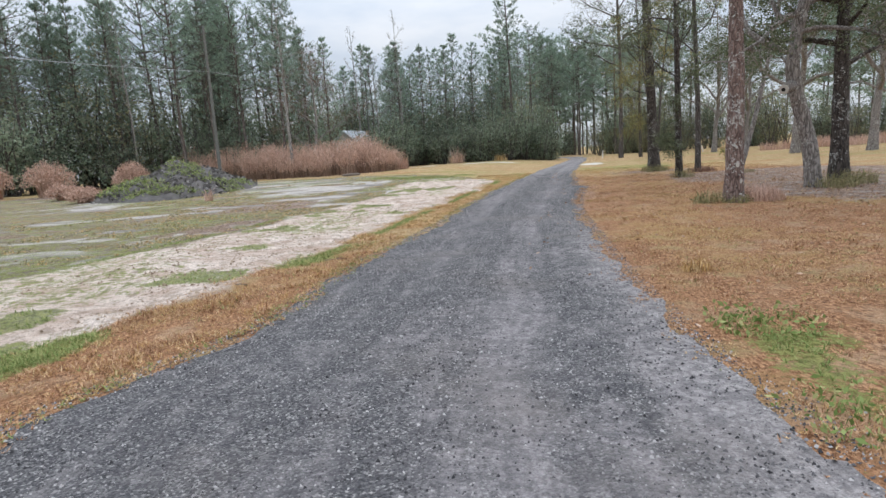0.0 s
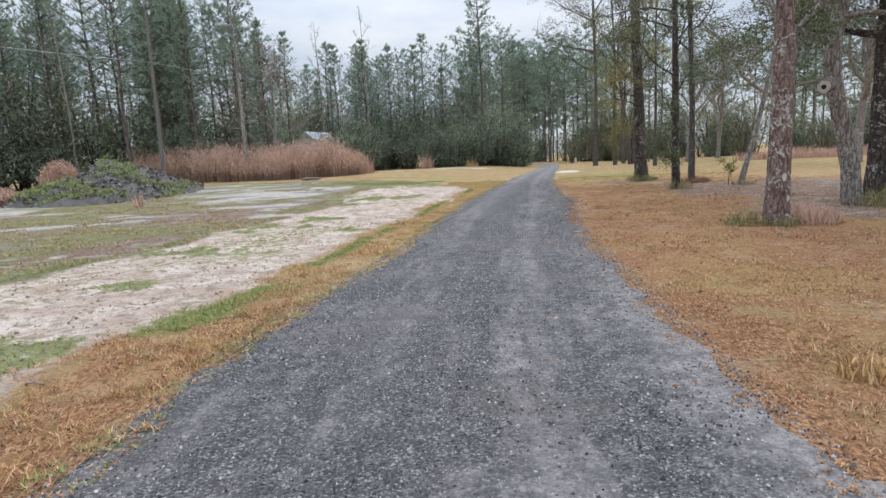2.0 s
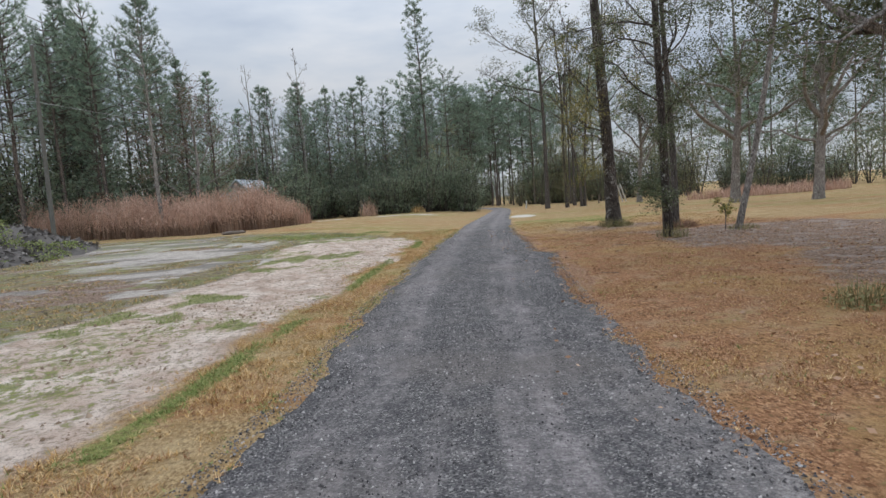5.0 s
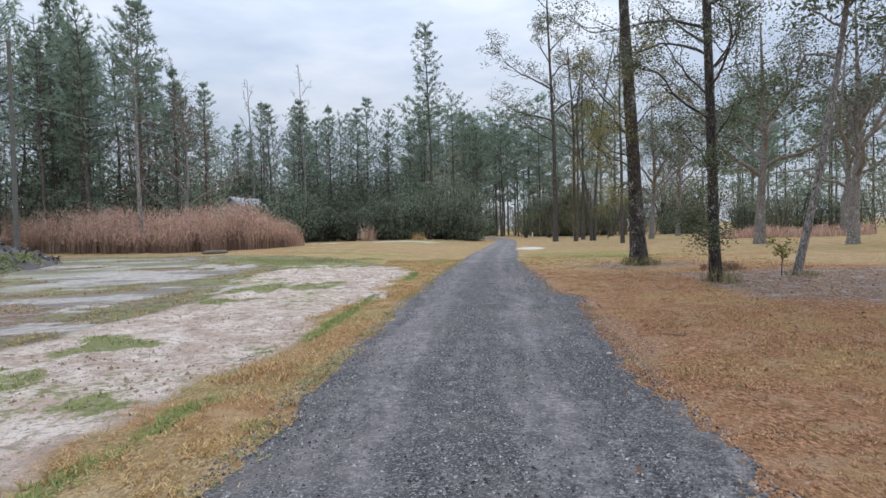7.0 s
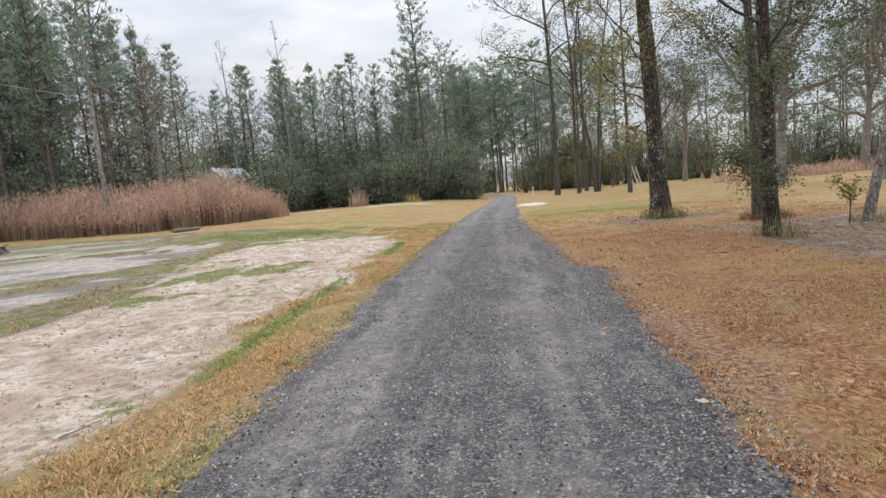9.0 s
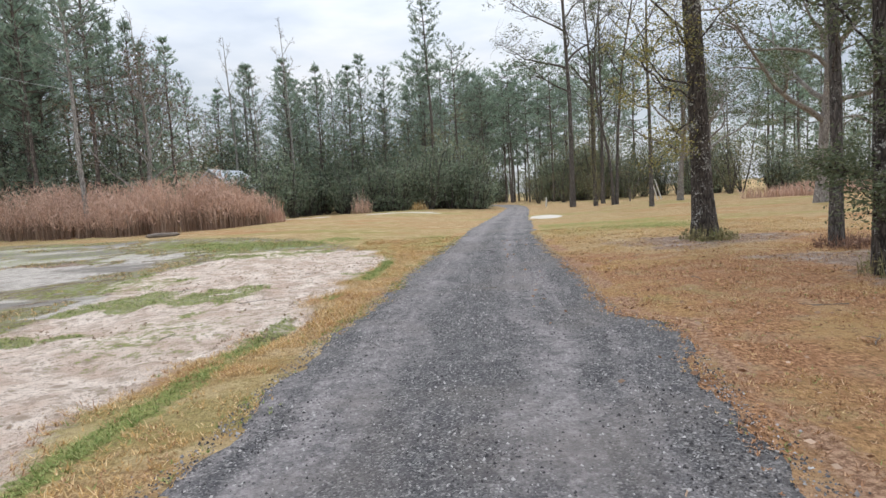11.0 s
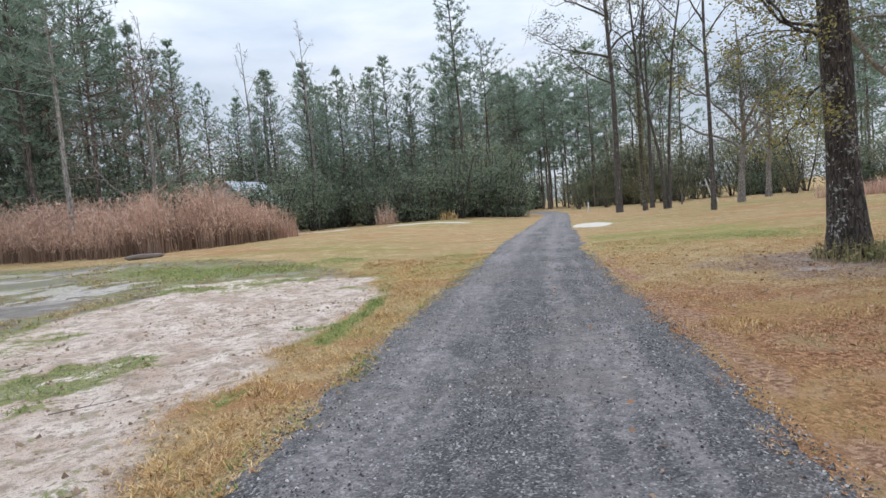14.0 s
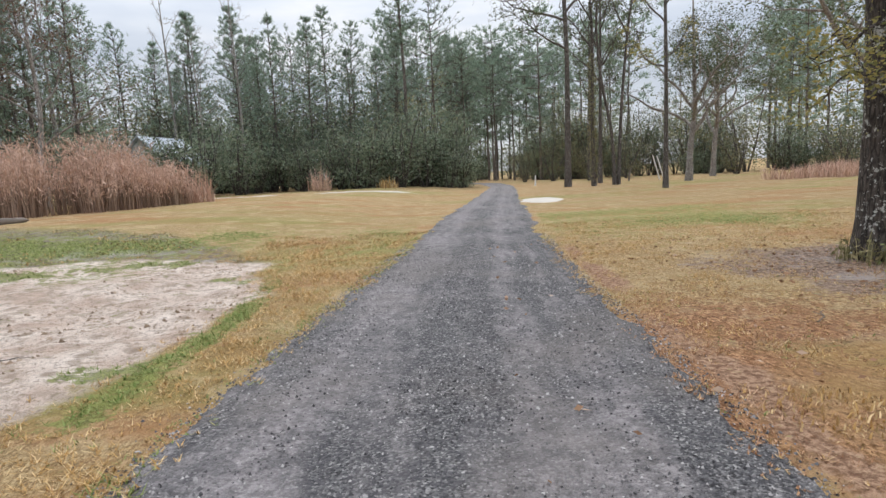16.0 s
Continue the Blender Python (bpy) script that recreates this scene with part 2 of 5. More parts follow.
def zones(x, y):
    """How far each ground cover reaches, 0 to 1."""
    x, y = np.asarray(x, float), np.asarray(y, float)
    wob = 0.55 * lattice(x, y, 1.7, 11) + 0.3 * lattice(x, y, 0.55, 12)
    sand = smooth(-0.5, 0.5, inside(x, y, SAND) + 0.7 * wob)
    thin = smooth(-1.5, 1.5, inside(x, y, THIN) + wob)
    grey = np.maximum(smooth(-1.2, 1.2, inside(x, y, GREY) + 1.6 * wob), 0.85 * smooth(-1.0, 1.0, inside(x, y, GREY_NEAR)) * smooth(0.0, 0.4, lattice(x * 0.5, y, 1.5, 13) + 0.4 * lattice(x * 0.6, y, 0.5, 27)))
    grey = np.maximum(grey * smooth(-0.75, 0.1, lattice(x * 0.5, y, 1.7, 28) + 0.4 * lattice(x, y, 0.6, 29)), 0.8 * thin * smooth(0.45, 0.8, lattice(x * 0.6, y, 1.3, 30) + 0.4 * lattice(x, y, 0.45, 41)))
    litter = np.maximum(smooth(-1.0, 1.3, inside(x, y, LITTER) + wob), 0.8 * smooth(-0.8, 1.2, inside(x, y, LITTER_FAR) + 1.3 * wob))
    # pit: its dark is put into the colour, borrowing the litter tone over the dip
    litter = np.maximum(litter, 1.2 * np.exp(-((x - 1.6 - 0.32 * (y - 23.3)) / 0.24) ** 2 - ((y - 23.3) / 0.95) ** 2))
    litter = np.maximum(litter, 0.9 * thin * (1 - sand) * smooth(0.3, 0.65, lattice(x * 0.5, y, 1.6, 34) + 0.3 * lattice(x, y, 0.5, 35)))
    left = smooth(0, 0.6, road_l(y) - x)
    right = smooth(-0.05, 0.3, x - road_r(y))
    # green: sand's rim, tufts on the sand, the field's front edge, the lawn by the road
    rim = smooth(1.0, 0.1, np.abs(inside(x, y, SAND) + 0.25)) * smooth(-0.2, 0.5, lattice(x, y, 1.3, 14)) * smooth(14, 7, y)
    tuft = smooth(0.42, 0.72, lattice(x * 0.8, y, 1.0, 15) + 0.35 * lattice(x, y, 0.35, 16)) * (sand > 0.5) * 0.9
    front = smooth(4.5, 0, np.abs(y - 36.5)) * left * smooth(-9, -4, x) * (0.55 + 0.4 * lattice(x, y, 1.8, 19))
    lawn = right * smooth(7.5, 1, np.abs(y - 37)) * smooth(13, 2, x - road_r(y)) * (0.60 + 0.35 * lattice(x, y, 2.0, 20))
    weed = smooth(1.1, 0.2, np.hypot((x - 2.45) / 0.9, (y - 3.7) / 1.4)) * right * (0.4 + 0.6 * lattice(x, y, 0.4, 36))
    line = smooth(0.3, 0.05, np.abs(inside(x, y, SAND) + 0.15)) * smooth(7, 10, y) * smooth(34, 30, y) * smooth(-0.35, 0.3, lattice(x, y, 1.1, 39)) * 0.75
    green = np.clip(np.maximum.reduce([rim, tuft, front, lawn, weed, line, thin * 0.45 * smooth(-0.3, 0.5, lattice(x, y, 2.6, 17))]), 0, 1)
    orange = np.clip(smooth(33, 24, y) * (x > road_r(y) - 0.5) * smooth(16, 8, x - road_r(y)) * 0.95 + smooth(14, 5, y) * (x < road_l(y) + 0.5) * 0.9 + 0.25 * lattice(x, y, 3.5, 18), 0, 1)
    scuff = smooth(0.5, 0.1, x - road_r(y) + 0.25 * lattice(x, y, 0.7, 37)) * right * smooth(9, 15, y) * smooth(40, 30, y)
    return {"scuff": scuff, "sand": sand, "thin": thin, "grey": grey, "litter": litter, "green": green, "orange": orange}


# ---- materials ----


def material(name, rough=0.85):
    m = bpy.data.materials.new(name)
    m.use_nodes = True
    m.node_tree.nodes.clear()
    return m, m.node_tree


def finish(tree, color, rough=0.85, bump=None, strength=0.5, distance=0.02, specular=0.3, metallic=0.0, through_light=0.0):
    b = node(tree, "ShaderNodeBsdfPrincipled", Roughness=rough, Metallic=metallic)
    b.inputs["Specular IOR Level"].default_value = specular
    if isinstance(color, tuple):
        b.inputs["Base Color"].default_value = (*color, 1)
    else:
        tree.links.new(color, b.inputs["Base Color"])
    if bump is not None:
        bn = node(tree, "ShaderNodeBump", Height=bump, Strength=strength, Distance=distance)
        tree.links.new(bn.outputs[0], b.inputs["Normal"])
    last = b.outputs[0]
    if through_light:
        tl = node(tree, "ShaderNodeBsdfTranslucent")
        if isinstance(color, tuple):
            tl.inputs[0].default_value = (*color, 1)
        else:
            tree.links.new(color, tl.inputs[0])
        tint = node(tree, "ShaderNodeMixShader", Fac=through_light, i1=tree.nodes.new("ShaderNodeBsdfTransparent").outputs[0], i2=tl.outputs[0])
        tree.nodes.remove(tint.inputs[1].links[0].from_node)
        last = node(tree, "ShaderNodeAddShader", i0=b.outputs[0], i1=tint.outputs[0]).outputs[0]
    tree.links.new(last, tree.nodes.new("ShaderNodeOutputMaterial").inputs[0])


def mix(tree, fac, a, b, blend="MIX"):
    n = node(tree, "ShaderNodeMix", data="RGBA", blend=blend)
    for value, sock in ((fac, n.inputs[0]), (a, n.inputs[6]), (b, n.inputs[7])):
        if isinstance(value, bpy.types.NodeSocket):
            tree.links.new(value, sock)
        else:
            sock.default_value = (*value, 1) if isinstance(value, tuple) else value
    return n.outputs[2]


def calc(tree, op, a, b=0.0):
    n = node(tree, "ShaderNodeMath", op=op, i0=a, i1=b)
    return n.outputs[0]


def ramp(tree, fac, *stops):
    return node(tree, "ShaderNodeValToRGB", Fac=fac, stops=list(stops)).outputs[0]


def grain(tree, where, scale, detail=4.0, rough=0.6):
    return node(tree, "ShaderNodeTexNoise", Vector=where, Scale=scale, Detail=detail, Roughness=rough).outputs[0]


def ground_material():
    m, t = material("ground_cover")
    at = node(t, "ShaderNodeTexCoord").outputs["Object"]
    big, mid, half, fine, tiny = grain(t, at, 0.35), grain(t, at, 1.6, 5), grain(t, at, 5.0, 5, 0.7), grain(t, at, 17, 5, 0.7), grain(t, at, 60, 3, 0.7)
    long = node(t, "ShaderNodeMapping", Vector=at, Scale=(0.35, 1, 1)).outputs[0]
    bands = grain(t, long, 0.5, 5)
    wisps = grain(t, node(t, "ShaderNodeMapping", Vector=at, Scale=(1, 0.5, 1)).outputs[0], 34, 4, 0.8)

    def mask(name, ragged=0.9):
        a = node(t, "ShaderNodeAttribute", attr=name).outputs["Fac"]
        n = calc(t, "ADD", calc(t, "MULTIPLY", fine, 0.45), calc(t, "MULTIPLY", half, 0.55))
        k = calc(t, "ADD", a, calc(t, "MULTIPLY", calc(t, "SUBTRACT", n, 0.5), ragged * 2.6))
        return ramp(t, k, (0.36, 0.0), (0.64, 1.0))

    def duo(fac, a, b, lo=0.42, hi=0.58):
        return mix(t, ramp(t, fac, (lo, 0.0), (hi, 1.0)), a, b)

    def over(fac, color, tint, lo, hi, most):
        return mix(t, ramp(t, fac, (lo, 0.0), (hi, most)), color, tint)
    straw = duo(wisps, (0.26, 0.17, 0.085), (0.60, 0.44, 0.24))
    straw = over(half, straw, (0.36, 0.235, 0.11), 0.48, 0.60, 0.8)
    straw = over(bands, straw, (0.40, 0.21, 0.10), 0.51, 0.60, 0.75)
    straw = over(grain(t, long, 0.23, 5), straw, (0.27, 0.27, 0.09), 0.51, 0.62, 0.7)
    straw = over(mid, straw, (0.60, 0.46, 0.27), 0.52, 0.66, 0.55)
    straw = over(fine, straw, (0.17, 0.115, 0.06), 0.54, 0.66, 0.7)
    rust = duo(wisps, (0.19, 0.085, 0.042), (0.58, 0.33, 0.18))
    rust = over(half, rust, (0.32, 0.165, 0.085), 0.48, 0.60, 0.75)
    rust = over(mid, rust, (0.48, 0.33, 0.21), 0.50, 0.62, 0.6)
    rust = over(big, rust, (0.44, 0.29, 0.12), 0.50, 0.60, 0.6)
    rust = over(grain(t, at, 0.8, 5, 0.65), rust, (0.30, 0.25, 0.09), 0.56, 0.66, 0.5)
    rust = over(fine, rust, (0.11, 0.06, 0.038), 0.54, 0.66, 0.8)
    color = mix(t, mask("orange", 0.6), straw, rust)
    worn = duo(fine, (0.22, 0.12, 0.075), (0.50, 0.32, 0.21))
    color = mix(t, mask("scuff", 0.5), color, worn)
    soil = duo(mid, (0.14, 0.11, 0.09), (0.40, 0.35, 0.30), 0.40, 0.62)
    weeds = duo(fine, (0.13, 0.12, 0.055), (0.37, 0.32, 0.16))
    weeds = over(bands, weeds, (0.36, 0.25, 0.13), 0.50, 0.60, 0.7)
    thin = mix(t, ramp(t, half, (0.44, 0.0), (0.53, 1.0)), soil, weeds)
    thin = over(mid, thin, (0.19, 0.22, 0.075), 0.52, 0.62, 0.6)
    color = mix(t, mask("thin", 0.5), color, thin)
    leafy = duo(fine, (0.13, 0.088, 0.068), (0.40, 0.29, 0.22))
    leafy = over(mid, leafy, (0.40, 0.35, 0.32), 0.52, 0.62, 0.75)
    color = mix(t, mask("litter", 0.8), color, leafy)
    ash = duo(half, (0.33, 0.29, 0.255), (0.60, 0.55, 0.50), 0.36, 0.60)
    ash = over(bands, ash, (0.16, 0.145, 0.13), 0.48, 0.58, 0.7)
    color = mix(t, mask("grey", 0.9), color, ash)
    pale = duo(mid, (0.555, 0.42, 0.34), (0.79, 0.685, 0.60), 0.38, 0.62)
    pale = over(half, pale, (0.42, 0.33, 0.265), 0.50, 0.58, 0.75)
    pale = over(fine, pale, (0.26, 0.195, 0.145), 0.54, 0.62, 0.8)
    pale = over(tiny, pale, (0.40, 0.30, 0.22), 0.54, 0.70, 0.45)
    bent = mix(t, 0.12, at, node(t, "ShaderNodeTexNoise", Vector=at, Scale=3.0, Detail=4.0).outputs["Color"])
    marks = node(t, "ShaderNodeTexVoronoi", Vector=bent, Scale=3.4).outputs["Distance"]
    pale = mix(t, ramp(t, marks, (0.10, 0.9), (0.28, 0.0)), pale, (0.34, 0.26, 0.20))
    color = mix(t, mask("sand", 0.6), color, pale)
    fresh = duo(fine, (0.10, 0.135, 0.035), (0.29, 0.32, 0.10))
    color = mix(t, calc(t, "MULTIPLY", mask("green", 1.5), 0.8), color, fresh)
    color = over(tiny, color, (0.08, 0.05, 0.03), 0.55, 0.72, 0.55)
    finish(t, color, 0.95, calc(t, "ADD", calc(t, "ADD", fine, half), calc(t, "MULTIPLY", wisps, 0.7)), 1.0, 0.05, 0.1)
    return m


def road_material():
    m, t = material("packed_gravel")
    at = node(t, "ShaderNodeTexCoord").outputs["Object"]
    cell = node(t, "ShaderNodeTexVoronoi", Vector=at, Scale=80.0)
    cell2 = node(t, "ShaderNodeTexVoronoi", Vector=at, Scale=36.0)
    mid, big, half, fine = grain(t, at, 1.5, 5, 0.65), grain(t, at, 0.45, 4), grain(t, at, 6, 5, 0.7), grain(t, at, 26, 4, 0.75)
    side = node(t, "ShaderNodeAttribute", attr="across").outputs["Fac"]
    ahead = node(t, "ShaderNodeSeparateXYZ", Vector=at).outputs["Y"]
    along = node(t, "ShaderNodeCombineXYZ", i0=calc(t, "MULTIPLY", side, 9.0), i1=calc(t, "MULTIPLY", ahead, 0.22)).outputs[0]
    streaks = grain(t, along, 1.0, 4, 0.6)
    tone = node(t, "ShaderNodeSeparateColor", i0=cell.outputs["Color"]).outputs[0]
    stones = ramp(t, tone, (0.0, (0.035, 0.034, 0.036)), (0.45, (0.095, 0.092, 0.096)), (0.85, (0.19, 0.183, 0.182)), (1.0, (0.38, 0.365, 0.35)))
    dust = node(t, "ShaderNodeAttribute", attr="dust").outputs["Fac"]
    k = calc(t, "ADD", dust, calc(t, "MULTIPLY", calc(t, "SUBTRACT", calc(t, "ADD", calc(t, "MULTIPLY", streaks, 0.6), calc(t, "MULTIPLY", mid, 0.4)), 0.47), 3.2))
    worn = mix(t, ramp(t, fine, (0.40, 0.0), (0.60, 1.0)), (0.195, 0.177, 0.178), (0.385, 0.352, 0.35))
    color = mix(t, calc(t, "MULTIPLY", ramp(t, k, (0.1, 0.0), (0.9, 1.0)), 0.85), stones, worn)
    edge_dust = node(t, "ShaderNodeAttribute", attr="fines").outputs["Fac"]
    e = calc(t, "ADD", edge_dust, calc(t, "MULTIPLY", calc(t, "SUBTRACT", half, 0.5), 1.6))
    color = mix(t, calc(t, "MULTIPLY", ramp(t, e, (0.1, 0.0), (1.0, 1.0)), 0.75), color, mix(t, ramp(t, fine, (0.4, 0.0), (0.6, 1.0)), (0.22, 0.20, 0.195), (0.40, 0.37, 0.355)))
    color = mix(t, calc(t, "MULTIPLY", ramp(t, half, (0.40, 0.7), (0.54, 0.0)), 0.6), color, (0.07, 0.067, 0.073))
    color = mix(t, ramp(t, big, (0.50, 0.0), (0.62, 0.4)), color, (0.20, 0.175, 0.16))
    height = calc(t, "SUBTRACT", calc(t, "ADD", fine, calc(t, "MULTIPLY", half, 0.8)), calc(t, "ADD", cell.outputs["Distance"], calc(t, "MULTIPLY", cell2.outputs["Distance"], 0.5)))
    finish(t, color, 0.85, height, 0.9, 0.016, 0.25)
    return m


def speckled(name, colors, rough=0.85, light=0.0, by_object=0.0, specular=0.2):
    """Loose pieces: each takes its own tone."""
    m, t = material(name)
    rnd = node(t, "ShaderNodeNewGeometry").outputs["Random Per Island"]
    n = len(colors)
    color = ramp(t, rnd, *[(i / max(1, n - 1), c) for i, c in enumerate(colors)])
    if by_object:
        own = node(t, "ShaderNodeObjectInfo").outputs["Random"]
        color = mix(t, 1.0, color, ramp(t, own, (0.0, 1 - by_object), (1.0, 1 + by_object * 0.6)), "MULTIPLY")
    finish(t, color, rough, None, specular=0.06 if light else specular, through_light=light)
    return m


def bark_material(name, dark, pale, lichen=0.0, plates=7.0):
    m, t = material(name)
    at = node(t, "ShaderNodeTexCoord").outputs["Object"]
    tall = node(t, "ShaderNodeMapping", Vector=at, Scale=(1, 1, 0.22)).outputs[0]
    ridges = node(t, "ShaderNodeTexNoise", Vector=tall, Scale=plates * 3.2, Detail=6.0, Roughness=0.7).outputs[0]
    cells = node(t, "ShaderNodeTexVoronoi", Vector=tall, Scale=plates * 2.2, feature="DISTANCE_TO_EDGE").outputs["Distance"]
    color = mix(t, ramp(t, ridges, (0.40, 0.0), (0.60, 1.0)), dark, pale)
    color = mix(t, ramp(t, cells, (0.0, 0.75), (0.12, 0.0)), color, tuple(0.35 * c for c in dark))
    if lichen:
        spots = calc(t, "ADD", calc(t, "MULTIPLY", grain(t, at, 16, 5, 0.75), 0.65), calc(t, "MULTIPLY", grain(t, at, 2.6, 3, 0.6), 0.35))
        color = mix(t, ramp(t, spots, (0.63 - 0.09 * lichen, 0.0), (0.66 - 0.09 * lichen, 0.9)), color, (0.52, 0.52, 0.48))
        moss = grain(t, at, 1.4, 3, 0.6)
        color = mix(t, ramp(t, moss, (0.58, 0.0), (0.75, 0.35)), color, (0.28, 0.21, 0.16))
    finish(t, color, 0.92, calc(t, "ADD", ridges, calc(t, "MULTIPLY", cells, 2.0)), 0.9, 0.03, 0.15)
    return m


def plain(name, color, rough=0.6, metallic=0.0, scale=9.0, vary=0.3):
    m, t = material(name)
    at = node(t, "ShaderNodeTexCoord").outputs["Object"]
    n = grain(t, at, scale, 5, 0.65)
    col = mix(t, ramp(t, n, (0.3, 0.0), (0.7, 1.0)), tuple(c * (1 - vary) for c in color), color)
    finish(t, col, rough, n, 0.3, 0.01, 0.3, metallic)
    return m


GROUND, ROAD = ground_material(), road_material()
STONE = speckled("gravel_stone", [(0.022, 0.0205, 0.022), (0.062, 0.058, 0.061), (0.115, 0.108, 0.111), (0.21, 0.198, 0.197), (0.47, 0.445, 0.43)], 0.7)
RUST_BLADE = speckled("rust_grass", [(0.11, 0.05, 0.028), (0.33, 0.165, 0.085), (0.62, 0.42, 0.27), (0.20, 0.095, 0.05), (0.44, 0.25, 0.13)], 0.85, 0.15)
STRAW_BLADE = speckled("straw_grass", [(0.16, 0.09, 0.04), (0.56, 0.36, 0.15), (0.36, 0.21, 0.08), (0.74, 0.56, 0.32), (0.26, 0.17, 0.075)], 0.85, 0.15)
DRAB_BLADE = speckled("drab_weed", [(0.13, 0.12, 0.06), (0.22, 0.20, 0.10), (0.34, 0.28, 0.16), (0.15, 0.17, 0.07)], 0.8, 0.2)
GREEN_BLADE = speckled("green_grass", [(0.09, 0.13, 0.035), (0.16, 0.215, 0.065), (0.26, 0.30, 0.115), (0.36, 0.33, 0.15)], 0.8, 0.2)
BROOM_BLADE = speckled("broom_grass", [(0.34, 0.225, 0.17), (0.48, 0.32, 0.245), (0.60, 0.43, 0.345), (0.42, 0.275, 0.205)], 0.85, 0.15)
DEAD_LEAF = speckled("dead_leaf", [(0.16, 0.085, 0.05), (0.38, 0.22, 0.13), (0.52, 0.38, 0.28), (0.26, 0.14, 0.08)], 0.75, 0.1)
PINE_NEEDLE = speckled("pine_needle", [(0.105, 0.15, 0.115), (0.165, 0.22, 0.165), (0.23, 0.285, 0.215), (0.135, 0.185, 0.14)], 0.5, 0.5, 0.3)
OAK_LEAF = speckled("oak_leaf", [(0.055, 0.072, 0.042), (0.09, 0.108, 0.06), (0.14, 0.15, 0.088), (0.07, 0.088, 0.05)], 0.5, 0.3, 0.2)
YELLOW_LEAF = speckled("turning_leaf", [(0.13, 0.14, 0.06), (0.22, 0.21, 0.08), (0.36, 0.29, 0.10), (0.15, 0.17, 0.07)], 0.6, 0.4, 0.2)
OLIVE_LEAF = speckled("olive_leaf", [(0.12, 0.125, 0.07), (0.19, 0.19, 0.105), (0.26, 0.24, 0.14), (0.18, 0.155, 0.10)], 0.6, 0.4, 0.3)
BUSH_LEAF = speckled("shrub_leaf", [(0.095, 0.125, 0.085), (0.14, 0.175, 0.118), (0.18, 0.21, 0.145), (0.185, 0.19, 0.14)], 0.5, 0.5, 0.45)
BROWN_TWIG = speckled("dry_twig", [(0.15, 0.09, 0.065), (0.25, 0.155, 0.115), (0.32, 0.20, 0.15)], 0.85, 0.1, 0.2)
PINE_BARK = bark_material("pine_bark", (0.10, 0.085, 0.075), (0.26, 0.22, 0.19), 0.0, 5)
PALE_BARK = bark_material("pale_bark", (0.24, 0.22, 0.20), (0.46, 0.43, 0.39), 0.0, 5)
DARK_BARK = bark_material("dark_bark", (0.045, 0.038, 0.034), (0.13, 0.11, 0.097), 0.8)
LICHEN_BARK = bark_material("lichen_bark", (0.13, 0.088, 0.075), (0.30, 0.215, 0.185), 1.0)
OAK_BARK = bark_material("oak_bark", (0.16, 0.14, 0.125), (0.40, 0.36, 0.33), 0.8)
GREY_BARK = bark_material("grey_bark", (0.07, 0.062, 0.056), (0.18, 0.16, 0.145), 0.5)

# ---- ground and road ----


def sheet(name, xs, ys, lift, mat):
    gx, gy = np.meshgrid(xs, ys)
    gz = lift(gx, gy)
    nx, ny = len(xs), len(ys)
    i, j = np.meshgrid(np.arange(nx - 1), np.arange(ny - 1))
    a = (j * nx + i).ravel()
    me = shade_smooth(mesh_of(name, np.stack([gx, gy, gz], -1).reshape(-1, 3), np.stack([a, a + 1, a + nx + 1, a + nx], 1)))
    return part(name, me, mat), gx.ravel(), gy.ravel()


def steps(*runs):
    return np.concatenate([np.arange(a, b, s) for a, b, s in runs])


GX = steps((-3000, -300, 450), (-300, -60, 30), (-60, -20, 2), (-20, -9, 0.5), (-9, 16, 0.16), (16, 32, 0.6), (32, 80, 3), (80, 300, 25), (300, 3001, 450))
GY = steps((-3000, -200, 400), (-200, -20, 15), (-20, 1, 1), (1, 44, 0.18), (44, 80, 0.6), (80, 140, 3), (140, 400, 26), (400, 3001, 520))
ground, px, py = sheet("ground", GX, GY, land, GROUND)
tagged(ground, "flat ground of dry grass, pale sand and leaf litter", "ground", kind="structure")
for key, value in zones(px, py).items():
    layer = ground.data.attributes.new(key, "FLOAT", "POINT")
    layer.data.foreach_set("value", value.astype(np.float32))


